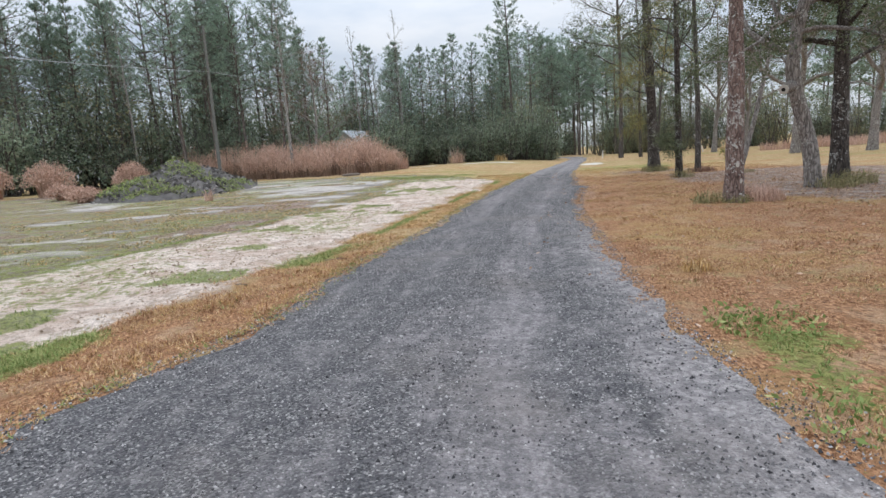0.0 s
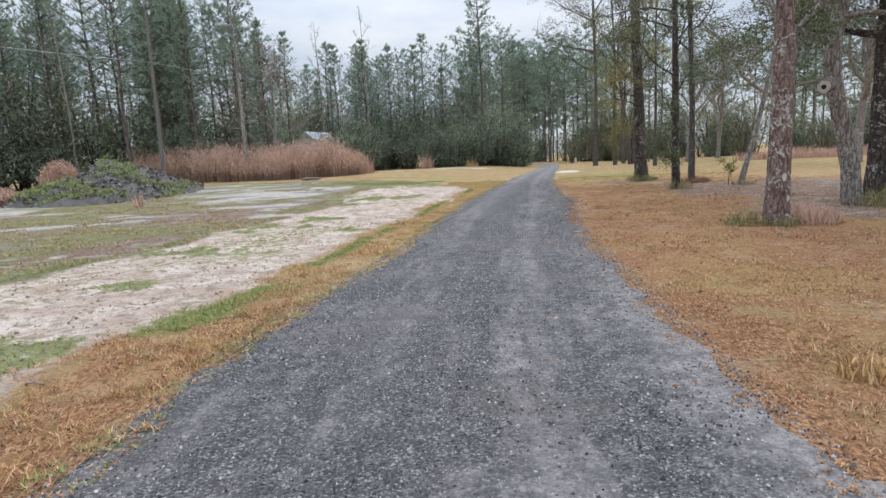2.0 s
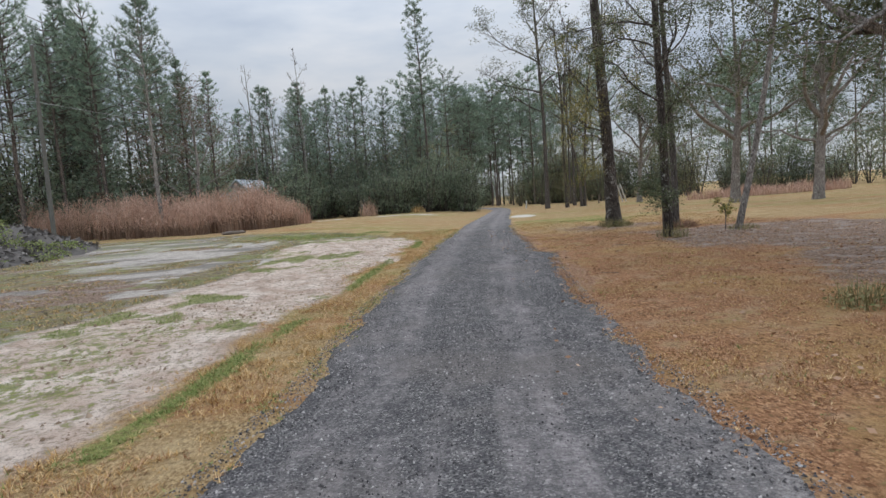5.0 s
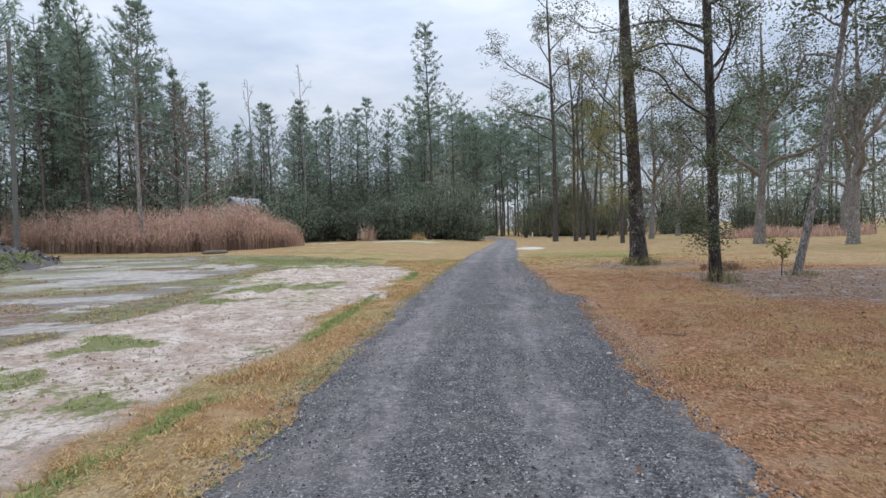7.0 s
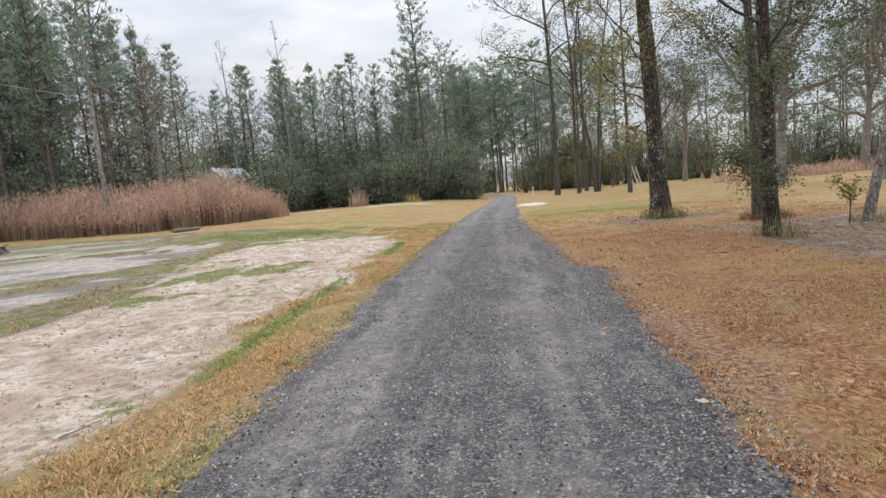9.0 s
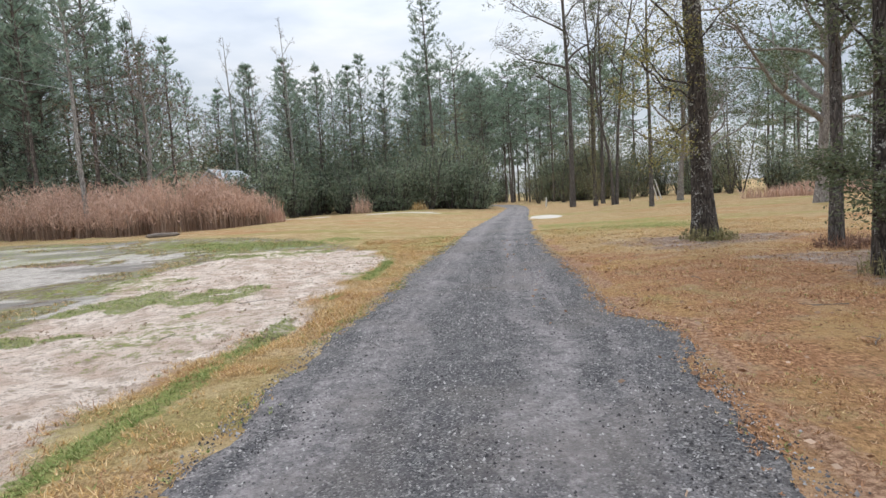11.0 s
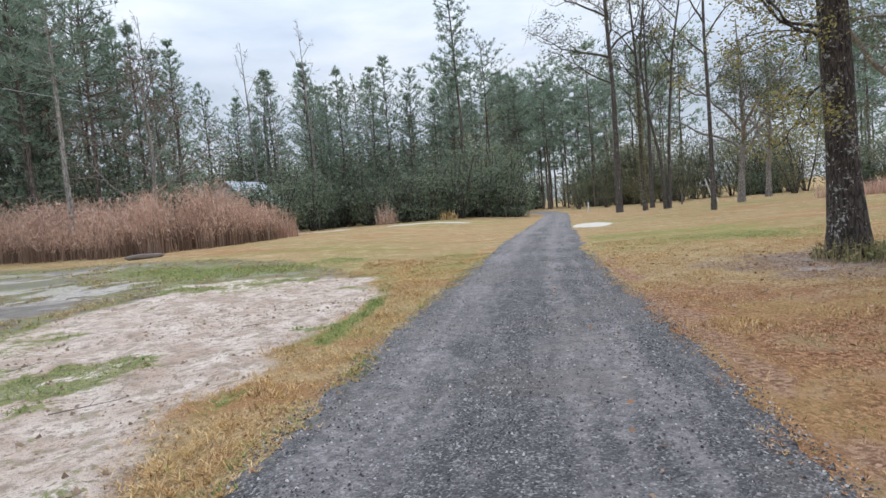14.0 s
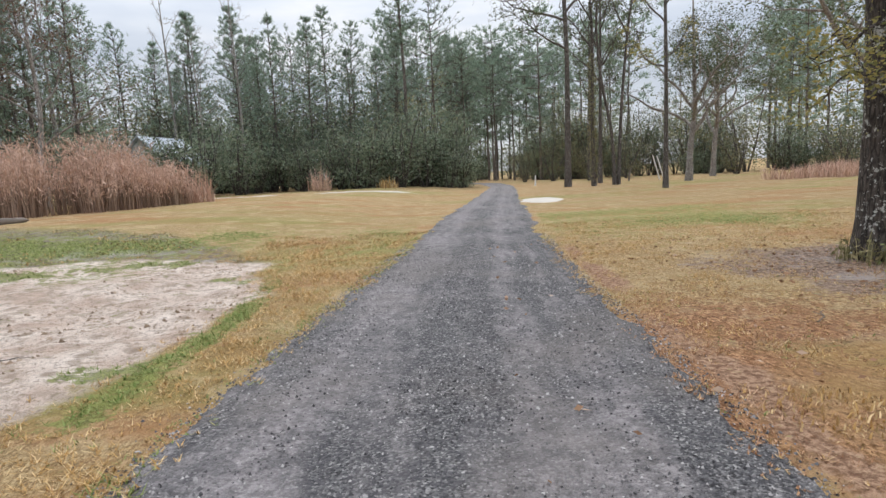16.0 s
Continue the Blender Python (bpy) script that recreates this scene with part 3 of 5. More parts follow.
def build_road():
    ys = steps((-60, 0, 2), (0, 46, 0.14), (46, 90, 0.5), (90, 150, 3))
    across = np.linspace(-1.12, 1.12, 49)
    gy, s = np.meshgrid(ys, across, indexing="ij")
    left = road_l(gy) + 0.10 * lattice(gy, 0 * gy, 1.1, 21) + 0.07 * lattice(gy, 0 * gy, 0.35, 22)
    right = road_r(gy) + 0.10 * lattice(gy, 0 * gy + 5, 1.3, 23) + 0.08 * lattice(gy, 0 * gy + 5, 0.35, 24)
    x = (left + right) / 2 + s * (right - left) / 2
    rut = -0.018 * np.exp(-((np.abs(s) - 0.42) / 0.16) ** 2)
    z = land(x, gy) + 0.03 * (1 - np.abs(s) ** 6) + rut + 0.006 * lattice(x, gy, 0.4, 25)
    z -= 0.12 * smooth(0.96, 1.12, np.abs(s) + 0.07 * lattice(x, gy, 0.17, 38) + 0.05 * lattice(x, gy, 0.45, 40))
    n, k = len(across), len(ys)
    i, j = np.meshgrid(np.arange(n - 1), np.arange(k - 1))
    a = (j * n + i).ravel()
    me = shade_smooth(mesh_of("road", np.stack([x, gy, z], -1).reshape(-1, 3), np.stack([a, a + 1, a + n + 1, a + n], 1)))
    streak = lattice(x * 4, gy / 2.5, 0.5, 26)
    dust = (0.6 * np.exp(-((s + 0.58) / 0.26) ** 2) * smooth(6, 16, gy) + 0.5 * np.exp(-((s - 0.30) / 0.17) ** 2) + 0.3 * np.exp(-((s - 0.62) / 0.10) ** 2) * smooth(10, 20, gy)
            + 0.95 * smooth(0.66, 0.92, s) * smooth(15, 6, gy) + 0.45 * smooth(24, 60, gy) + 0.16 * streak + 0.25 * lattice(x, gy, 0.9, 27))
    layer = me.attributes.new("dust", "FLOAT", "POINT")
    layer.data.foreach_set("value", np.clip(dust, 0, 1).astype(np.float32).ravel())
    layer = me.attributes.new("fines", "FLOAT", "POINT")
    layer.data.foreach_set("value", (0.85 * smooth(0.5, 1.0, s) * smooth(17, 8, gy)).astype(np.float32).ravel())
    layer = me.attributes.new("across", "FLOAT", "POINT")
    layer.data.foreach_set("value", s.astype(np.float32).ravel())
    return tagged(part("road", me, ROAD), "dark grey packed gravel lane with paler wheel tracks", "road", kind="structure")


road = build_road()

# ---- trees ----


def limb(rng, start, way, length, n=5, curl=0.25, rise=0.15):
    pts, d = [np.asarray(start, float)], np.asarray(way, float)
    for _ in range(n - 1):
        d = d + rng.normal(size=3) * curl + np.array([0, 0, rise])
        d = d / np.linalg.norm(d)
        pts.append(pts[-1] + d * length / (n - 1))
    return np.array(pts)


def thing(name, label, category, group="", at=(0, 0, 0)):
    ob = new(name)
    ob.location = at
    ob.empty_display_size = 0.2
    return tagged(ob, label, category, group)


def along(pts, w):
    """The point at share w of a line of points."""
    k = np.linspace(0, 1, len(pts))
    return np.array([np.interp(w, k, pts[:, a]) for a in range(3)])


def pine(seed, height=17.0, bare=0.4, width=2.6, whorls=20, fan=5, sprays=5, needles=9, length=0.36, thick=0.05, rounded=False, bark=None, label="tall slender pine with sparse grey-green needles"):
    """A pine at the origin: trunk, boughs in whorls, crown of needle sprays at the bough ends."""
    rng = np.random.default_rng(seed)
    root = thing("pine_tree", label, "tree", "pines of the wood")
    wood, boughs, green = Heap(), Heap(), Heap()
    lean = rng.normal(size=2) * 0.012 * height
    k = np.linspace(0, 1, 9)
    trunk = np.stack([lean[0] * k ** 2 + 0.04 * rng.normal(size=9), lean[1] * k ** 2 + 0.04 * rng.normal(size=9), k * height], 1)
    trunk[0] = (0, 0, -0.5)
    wood.tube(trunk, (height * 0.0075 + 0.025) * (1 - 0.88 * k), 7)
    places, ways = [], []
    for i in range(whorls):
        f0 = (i + rng.uniform(0, 0.6)) / whorls
        shape = math.sqrt(max(0.08, 1 - (1.7 * f0 - 0.75) ** 2)) if rounded else (1 - f0) ** 0.8 * min(1.0, 0.5 + 2.5 * f0) + 0.10
        c = along(trunk, bare + (1 - bare) * f0)
        turn = rng.uniform(0, 6.28)
        for q in range(fan):
            if rng.random() < 0.16:
                continue
            ang = turn + q * 2 * math.pi / fan + rng.uniform(-0.35, 0.35)
            ln = max(0.4, width * shape * rng.uniform(0.55, 1.2))
            out = np.array([math.cos(ang), math.sin(ang), 0.05 + (0.3 if rounded else 0.75) * f0])
            b = limb(rng, c, out, ln, 5, 0.12, 0.10)
            boughs.tube(b[[0, 2, 4]], np.array([0.04, 0.025, 0.01]), 3)
            for w in range(sprays):
                share = 1.0 if w == 0 else rng.uniform(0.45, 1.0)
                p = along(b, share)
                if w:
                    p = p + rng.normal(size=3) * np.array([0.17, 0.17, 0.09]) * (0.5 + 0.35 * ln)
                places.append(p)
                ways.append(out * 0.6 + np.array([0, 0, 0.75]))
    for q in range(3):
        places.append(trunk[-1] + rng.normal(size=3) * 0.05 - np.array([0, 0, 0.17 * q - 0.05]))
        ways.append((0, 0, 1.5))
    for _ in range(int(16 * bare)):
        c = along(trunk, rng.uniform(0.2, bare + 0.1))
        ang = rng.uniform(0, 2 * math.pi)
        boughs.tube(limb(rng, c, (math.cos(ang), math.sin(ang), 0.1), rng.uniform(0.5, 2.0), 4, 0.3, 0.0), np.linspace(0.025, 0.006, 4), 3)
    green.tufts(places, ways, needles, length, thick, rng, 0.8)
    part("trunk", shade_smooth(wood.mesh("pine_trunk")), bark or PINE_BARK, root)
    tagged(part("bough_frame", boughs.mesh("pine_boughs"), bark or PINE_BARK, root), kind="stuff")
    part("crown", green.mesh("pine_crown"), PINE_NEEDLE, root)
    return root


def stem(root, path, girth, top, flare, sides, rng, bark):
    """The trunk part of a tree along path, relative to its foot; gives its line and radii."""
    fine = np.linspace(0, 1, 26)
    cum = np.concatenate(([0], np.cumsum(np.linalg.norm(np.diff(path, axis=0), axis=1))))
    cum /= cum[-1]
    pts = np.stack([np.interp(fine, cum, path[:, a]) for a in range(3)], 1)
    for _ in range(3):
        pts[1:-1] = (pts[:-2] + 2 * pts[1:-1] + pts[2:]) / 4
    rad = girth * (1 - (1 - top) * fine) * (1 + (flare - 1) * np.exp(-(fine * cum.size * 1.6) ** 1.2 * 3))
    wood = Heap()
    wood.tube(pts, rad, sides, rng, 0.035)
    part("trunk", shade_smooth(wood.mesh("tree_trunk")), bark, root)
    return pts, rad


def forked_tree(label, path, girth, arms, leaf_mat, bark, seed, leaf=0.16, leaves=60, clump=0.5, share=1.0, name="oak_tree", group="", top=0.3, flare=1.35, boughs=5, twigs=3, curl=0.2, stout=0.02, ivy=0.0):
    """A tree with main limbs given as (height, bearing, length, lift), each dividing into boughs, twigs and leaf clumps."""
    rng = np.random.default_rng(seed)
    path = np.asarray(path, float)
    foot = path[0].copy()
    foot[2] = float(land(foot[0], foot[1]))
    root = thing(name, label, "tree", group, foot)
    path = path - foot
    path[0, 2] = -0.15
    pts, rad = stem(root, path, girth, top, flare, 12, rng, bark)
    clumps = []
    for z, bearing, ln, lift in arms:
        heap = Heap()
        c = np.array([np.interp(z, pts[:, 2], pts[:, a]) for a in range(3)])
        r = min(0.72 * float(np.interp(z, pts[:, 2], rad)), stout * ln + 0.015)
        a = radians(bearing)
        b = limb(rng, c, np.array([math.cos(a), math.sin(a), lift]) * 1.2, ln, 9, curl, 0.05)
        heap.tube(b, np.linspace(r, max(0.012, r * 0.15), 9), 7)
        for q in range(boughs):
            s = along(b, rng.uniform(0.28, 1.0) if q else 1.0)
            sub = limb(rng, s, (b[-1] - b[0]) / ln * 0.7 + rng.normal(size=3) * np.array([0.7, 0.7, 0.4]), ln * rng.uniform(0.22, 0.45), 6, 0.25, 0.07)
            heap.tube(sub, np.linspace(max(0.014, r * 0.38), 0.008, 6), 4)
            ends = [sub[-1]]
            for _ in range(twigs):
                e = limb(rng, sub[rng.integers(2, 6)], rng.normal(size=3) + np.array([0, 0, 0.25]), ln * rng.uniform(0.08, 0.22), 4, 0.3, 0.03)
                heap.tube(e, np.linspace(0.011, 0.004, 4), 3)
                ends.append(e[-1])
            if rng.random() < share:
                clumps += ends
        part("branch", shade_smooth(heap.mesh("tree_branch")), bark, root)
    if leaf_mat and clumps:
        crown = Heap()
        crown.leaves(clumps, (clump, clump, clump * 0.55), leaves, leaf, rng)
        part("crown", crown.mesh("tree_crown"), leaf_mat, root)
    if ivy:
        vine = Heap()
        zs = np.linspace(0.6, ivy, int(ivy * 7))
        vine.leaves(np.stack([np.interp(zs, pts[:, 2], pts[:, a]) for a in range(3)], 1), (girth * 1.1, girth * 1.1, 0.2), 26, 0.16, rng)
        part("ivy", vine.mesh("tree_ivy"), OLIVE_LEAF, root, "dull green ivy wrapped round the trunk")
    return root


def tree(label, path, girth, limbs, crown_from, leaf_mat=None, bark=None, leaves=22, seed=1, reach=3.0, leaf=0.13, twigs=5, top=0.25, rise=0.2, spread=0.34, sides=12, name="oak_tree", flare=1.5, group="", bough=0.2):
    """A tree whose trunk follows path (first point at the ground): trunk, branches, crown."""
    rng = np.random.default_rng(seed)
    path = np.asarray(path, float)
    foot = path[0].copy()
    foot[2] = float(land(foot[0], foot[1]))
    root = thing(name, label, "tree", group, foot)
    path = path - foot
    path[0, 2] = -0.15
    fine = np.linspace(0, 1, 26)
    pts, rad = stem(root, path, girth, top, flare, sides, rng, bark or GREY_BARK)
    clumps = []
    for i in range(limbs):
        boughs = Heap()
        f = crown_from + (1 - crown_from) * (i + rng.uniform(0, 0.9)) / limbs
        c = np.array([np.interp(f, fine, pts[:, a]) for a in range(3)])
        r = min(bough, float(np.interp(f, fine, rad)) * rng.uniform(0.35, 0.65))
        ang = i * 2.4 + rng.uniform(-0.5, 0.5)
        ln = reach * rng.uniform(0.6, 1.2) * (1 - 0.45 * f)
        b = limb(rng, c, (math.cos(ang), math.sin(ang), 0.25), ln, 7, 0.28, rise)
        boughs.tube(b, np.linspace(r, 0.02, 7), 6)
        for q in range(twigs):
            w = rng.uniform(0.35, 1.0) if q else 1.0
            s = np.array([np.interp(w, np.linspace(0, 1, 7), b[:, a]) for a in range(3)])
            tw = limb(rng, s, rng.normal(size=3) * np.array([1, 1, 0.5]) + (b[-1] - b[0]) / ln, ln * rng.uniform(0.2, 0.5), 5, 0.3, 0.05)
            boughs.tube(tw, np.linspace(max(0.012, r * 0.3), 0.006, 5), 3)
            clumps += [tw[-1], tw[3] + rng.normal(size=3) * 0.1]
            for _ in range(2):
                e = limb(rng, tw[rng.integers(1, 5)], rng.normal(size=3) + np.array([0, 0, 0.3]), ln * rng.uniform(0.12, 0.3), 3, 0.3, 0.0)
                boughs.tube(e, np.linspace(0.01, 0.004, 3), 3)
                clumps.append(e[-1])
        part("branch", shade_smooth(boughs.mesh("tree_branch")), bark or GREY_BARK, root)
    if leaf_mat and leaves:
        crown = Heap()
        crown.leaves(clumps, (spread, spread, spread * 0.7), leaves, leaf, rng)
        part("crown", crown.mesh("tree_crown"), leaf_mat, root)
    return root


def shrub(seed, radius=2.0, height=3.5, leaves=1100, mat=None, size=0.26, label="dense dark evergreen shrub at the wood's edge", name="shrub"):
    """Several stems from one foot, with leaf clumps in lobes from near the ground to the top."""
    rng = np.random.default_rng(seed)
    root = thing(name, label, "shrub", "undergrowth of the wood")
    stems, centers = Heap(), []
    for i in range(7):
        ang = i * 2.4
        b = limb(rng, (0.15 * math.cos(ang), 0.15 * math.sin(ang), -0.1), (0.3 * math.cos(ang), 0.3 * math.sin(ang), 1), height * rng.uniform(0.6, 0.96), 7, 0.13, 0.1)
        stems.tube(b[::2], np.linspace(0.07, 0.02, 4), 4)
        for q in range(11):
            w = rng.uniform(0.12, 1.0)
            c = along(b, w)
            wide = radius * 0.62 * math.sin(math.pi * min(0.95, 0.18 + 0.72 * c[2] / height)) ** 0.8
            a = rng.uniform(0, 2 * math.pi)
            tip = c + np.array([math.cos(a), math.sin(a), 0.12]) * wide * rng.uniform(0.3, 1.15)
            if q % 3 == 0:
                stems.tube([c, tip], [0.018, 0.006], 3)
            centers.append(tip)
    centers = np.array(centers)
    centers[:, 2] = np.clip(centers[:, 2], 0.3, height)
    green = Heap()
    lobe = 0.13 * radius + 0.03 * height
    green.leaves(centers, (lobe, lobe, lobe * 0.55), max(1, leaves // len(centers)), size, rng, slim=0.5)
    tagged(part("stem_frame", stems.mesh("shrub_stems"), GREY_BARK, root), kind="stuff")
    part("foliage", green.mesh("shrub_foliage"), mat or BUSH_LEAF, root)
    return root


def placed(x, y, scale=1.0, turn=0.0, sink=0.05, tall=1.0):
    return pose(x, y, float(land(x, y)) - sink, 0, 0, turn) @ Matrix.Diagonal((scale, scale, scale * tall, 1))


# pines of the woods: five forms of the left wood, two tall bare-stemmed forms far off, copied
FAR_PINE = "tall bare-stemmed pine with a rounded high crown"
forms = [pine(101, 17.0, 0.34, 3.7, 18, 5, 7, 8), pine(102, 17.5, 0.42, 3.4, 16, 5, 7, 8), pine(103, 16.5, 0.22, 3.3, 19, 5, 7, 8), pine(104, 18.0, 0.46, 3.9, 15, 5, 7, 8, rounded=True), pine(105, 17.0, 0.15, 2.9, 21, 5, 7, 8),
         pine(106, 18.0, 0.30, 3.6, 12, 5, 6, 8, 0.55, 0.09, True, None, FAR_PINE), pine(107, 18.0, 0.42, 4.0, 11, 5, 6, 8, 0.55, 0.09, True, None, FAR_PINE)]
used = set()


def plant(kind, x, y, height, turn, own):
    """Puts a pine of that form and height in place; the first one is the form itself."""
    f = forms[kind]
    m = placed(x, y, height / own, turn)
    if kind in used:
        return copy_thing(f, m)
    used.add(kind)
    f.matrix_basis = m
    return f


OWN = [17.0, 17.5, 16.5, 18.0, 17.0, 18.0, 18.0]
FRONT = [(-8.1, 77, 15.6, 2), (-4.5, 77, 17.0, 2), (-1.4, 77, 15.6, 4), (1.7, 77, 16.2, 2), (5.3, 77, 13.8, 4), (8.0, 78, 13.6, 4), (13.2, 77, 17.0, 3), (16.4, 79, 15.0, 3),
         (-15.3, 58, 19.5, 1), (-19.2, 58, 19.4, 0), (-22.4, 58, 19.0, 3), (-25.2, 57, 19.6, 0), (-13.2, 60, 16.3, 4), (-11.2, 61, 14.6, 2)]
rng = np.random.default_rng(5)
for x, y, h, kind in FRONT:
    plant(kind, x, y, h, rng.uniform(0, 360), OWN[kind])
for i in range(62):
    x, y = rng.uniform(-64, -13.5), rng.uniform(50, 88)
    if y < 56 + 4 * math.sin(x) and x > -26:
        y += 8
    plant(int(rng.integers(5)), x, y, rng.uniform(17, 21) if x < -27 else rng.uniform(13, 18.5), rng.uniform(0, 360), OWN[0])
for i in range(28):
    x, y = rng.uniform(-14, 15), rng.uniform(79, 104)
    plant(int(rng.integers(5)), x, y, rng.uniform(12, 16), rng.uniform(0, 360), OWN[0])
for i in range(44):
    x, y = (rng.uniform(21, 40), rng.uniform(104, 132)) if i % 2 else (rng.uniform(10, 48), rng.uniform(94, 138))
    if not road_l(y) - 2.5 < x < road_r(y) + 2.5:
        plant(5 + i // 2 % 2, x, y, rng.uniform(16, 20), rng.uniform(0, 360), OWN[0])
for i in range(58):
    x, y = rng.uniform(42, 105), rng.uniform(50, 115)
    if y > 96 - 0.75 * max(0, x - 50):
        plant(5 + i % 2, x, y, rng.uniform(16, 21), rng.uniform(0, 360), OWN[0])
tall_pine = pine(140, 25.6, 0.5, 2.0, 20, 5, 7, 9, 0.42, 0.06, True, None, "very tall pine standing above the other trees")
tall_pine.matrix_basis = placed(10.6, 77.5)

# undergrowth: shrubs at the wood's foot, small evergreen trees filling it behind
bushes = [shrub(201, 2.0, 4.6, 1000, None, 0.22), shrub(202, 2.3, 6.0, 1150, None, 0.235), shrub(203, 1.7, 3.0, 1000, None, 0.18), shrub(204, 2.4, 7.0, 1250, None, 0.235)]
fillers = [shrub(211, 2.7, 8.5, 1300, None, 0.27, "small evergreen tree filling the wood", "understory_tree"), shrub(212, 2.5, 10.5, 1300, None, 0.28, "tall thin evergreen filling the wood", "understory_tree"),
           shrub(213, 3.0, 7.5, 1300, None, 0.27, "broad evergreen tree filling the wood", "understory_tree"),
           shrub(214, 2.6, 12.5, 1400, OLIVE_LEAF, 0.245, "tall drab hardwood filling the wood", "understory_tree")]
for k, b in enumerate(bushes):
    b.matrix_basis = placed(-3 + 4 * k, 74 - 1.5 * k)
for k, b in enumerate(fillers):
    b.matrix_basis = placed(0 + 4 * k, 79)


def edge(x):
    """Front of the wood behind the fields."""
    return float(np.interp(x, [-70, -40, -26, -18, -12.5, -11, -6, 3, 9, 15, 17], [40, 48, 60, 58, 60, 84, 79, 70, 69, 73, 80]))


def clear(x, y):
    """Whether the spot is free of the road and of the house."""
    return not road_l(y) - 2.2 < x < road_r(y) + 2.2 and not (-15 < x < -6.5 and y < 79)


for x, y, size, k in ((-13.2, 66.5, 0.85, 0), (-15.8, 68, 0.9, 1), (-6.1, 68.5, 0.85, 2), (-3.9, 72, 0.9, 0), (-12.9, 63.5, 0.6, 2), (-9.7, 66, 0.42, 0), (-11.4, 66.5, 0.5, 2), (-8.7, 69, 0.45, 3), (-13, 81, 0.9, 0), (-10.5, 82.5, 1.0, 1), (-8, 81, 0.9, 2), (-15.6, 77, 1.0, 3), (-17, 72, 1.0, 0), (-12, 86, 1.0, 3), (33, 95, 0.7, 2), (30.5, 99, 0.6, 0)):
    copy_thing(fillers[k], placed(x, y, size, 30 * x))
for x, y, size, k in ((-8.1, 68.3, 1.0, 1), (-6.9, 68.5, 0.9, 3), (-13.6, 65, 0.9, 1), (-11.9, 70.5, 0.75, 0), (-6.2, 68.5, 1.0, 3), (-7.2, 72, 0.7, 2), (-14.5, 70, 1.1, 3), (-4.2, 71, 1.0, 1), (-8.2, 69.5, 0.42, 2)):
    copy_thing(bushes[k], placed(x, y, size, 40 * x))
for i in range(320):
    if i >= 266:
        x = rng.uniform(-62, -12)
        y = edge(x) + rng.uniform(2, 12)
        kind, size = fillers[int(rng.integers(4))], rng.uniform(0.9, 1.3)
    elif i < 56:
        x = rng.uniform(-11, 15.5)
        y = edge(x) + (i % 2) * 2.5 + rng.uniform(0, 2)
        kind, size = bushes[int(rng.integers(4))], rng.uniform(0.7, 1.25)
    elif i < 96:
        x = rng.uniform(-60, -12)
        y = edge(x) + (i % 2) * 3 + rng.uniform(0, 2)
        kind, size = bushes[int(rng.integers(4))], rng.uniform(0.8, 1.4)
    elif i < 122:
        x = rng.uniform(-62, 14)
        y = edge(x) + rng.uniform(4, 12)
        kind, size = fillers[int(rng.integers(4))], rng.uniform(0.7, 1.15)
    elif i < 158:
        x = rng.uniform(-20, 17)
        y = rng.uniform(84, 98)
        kind, size = fillers[int(rng.integers(4))], rng.uniform(1.0, 1.4)
    else:
        f = rng.random()
        x = float(np.interp(f, [0, 0.2, 0.45, 0.7, 0.88, 1], [31, 38, 48, 60, 69, 76])) + rng.uniform(-2, 2)
        y = float(np.interp(f, [0, 0.2, 0.45, 0.7, 0.88, 1], [96, 91, 86, 79, 68, 52])) + (i % 2) * 4 + rng.uniform(0, 3)
        kind, size = (bushes[int(rng.integers(4))] if i % 3 == 0 else fillers[int(rng.integers(4))]), rng.uniform(0.75, 1.15)
    if clear(x, y):
        copy_thing(kind, placed(x, y, size, rng.uniform(0, 360)))

for i in range(46):
    x, y = rng.uniform(14, 52), rng.uniform(118, 140)
    if clear(x, y):
        copy_thing((bushes + fillers)[int(rng.integers(7))], placed(x, y, rng.uniform(0.8, 1.2), rng.uniform(0, 360)))

olive = shrub(221, 2.5, 6.0, 1700, OLIVE_LEAF, 0.15, "small olive-brown leafy tree beyond the lawn", "understory_tree")
olive.matrix_basis = placed(27.5, 84)
for x, y, size in ((31, 82, 0.9), (36.5, 84, 1.1), (46, 78, 1.2), (24.5, 85, 0.9), (53, 72, 1.1)):
    copy_thing(olive, placed(x, y, size, 50 * x))

# trees standing on the lawn
tree("upright trunk with pinkish bark and white lichen patches", [(6.85, 13, 0), (6.86, 13, 1.1), (6.87, 13, 2.8), (6.82, 13, 4.5), (6.9, 13.1, 8), (7.1, 13, 11)], 0.21, 12, 0.5, OAK_LEAF, LICHEN_BARK, seed=11, flare=1.25, leaf=0.10, leaves=40, spread=0.2)
old_oak = tree("old crooked oak with grey lichened bark and a sawn limb", [(10.4, 15.5, 0), (10.26, 15.5, 1.2), (9.95, 15.5, 2.1), (9.62, 15.5, 3.2), (9.8, 15.5, 4.3), (10.1, 15.5, 5.4), (10.4, 15.6, 8)], 0.215, 16, 0.42, OAK_LEAF, OAK_BARK, seed=12, reach=4.5, leaves=60, leaf=0.085, spread=0.2, rise=0.1, flare=1.2, top=0.5)
tree("dark oak trunk with scattered white lichen", [(11.6, 16.2, 0), (11.53, 16.2, 2.6), (11.5, 16.2, 4.4), (11.7, 16.2, 9)], 0.25, 14, 0.36, OAK_LEAF, DARK_BARK, seed=13, reach=4.5, leaves=60, leaf=0.085, spread=0.2, rise=0.1, flare=1.3)
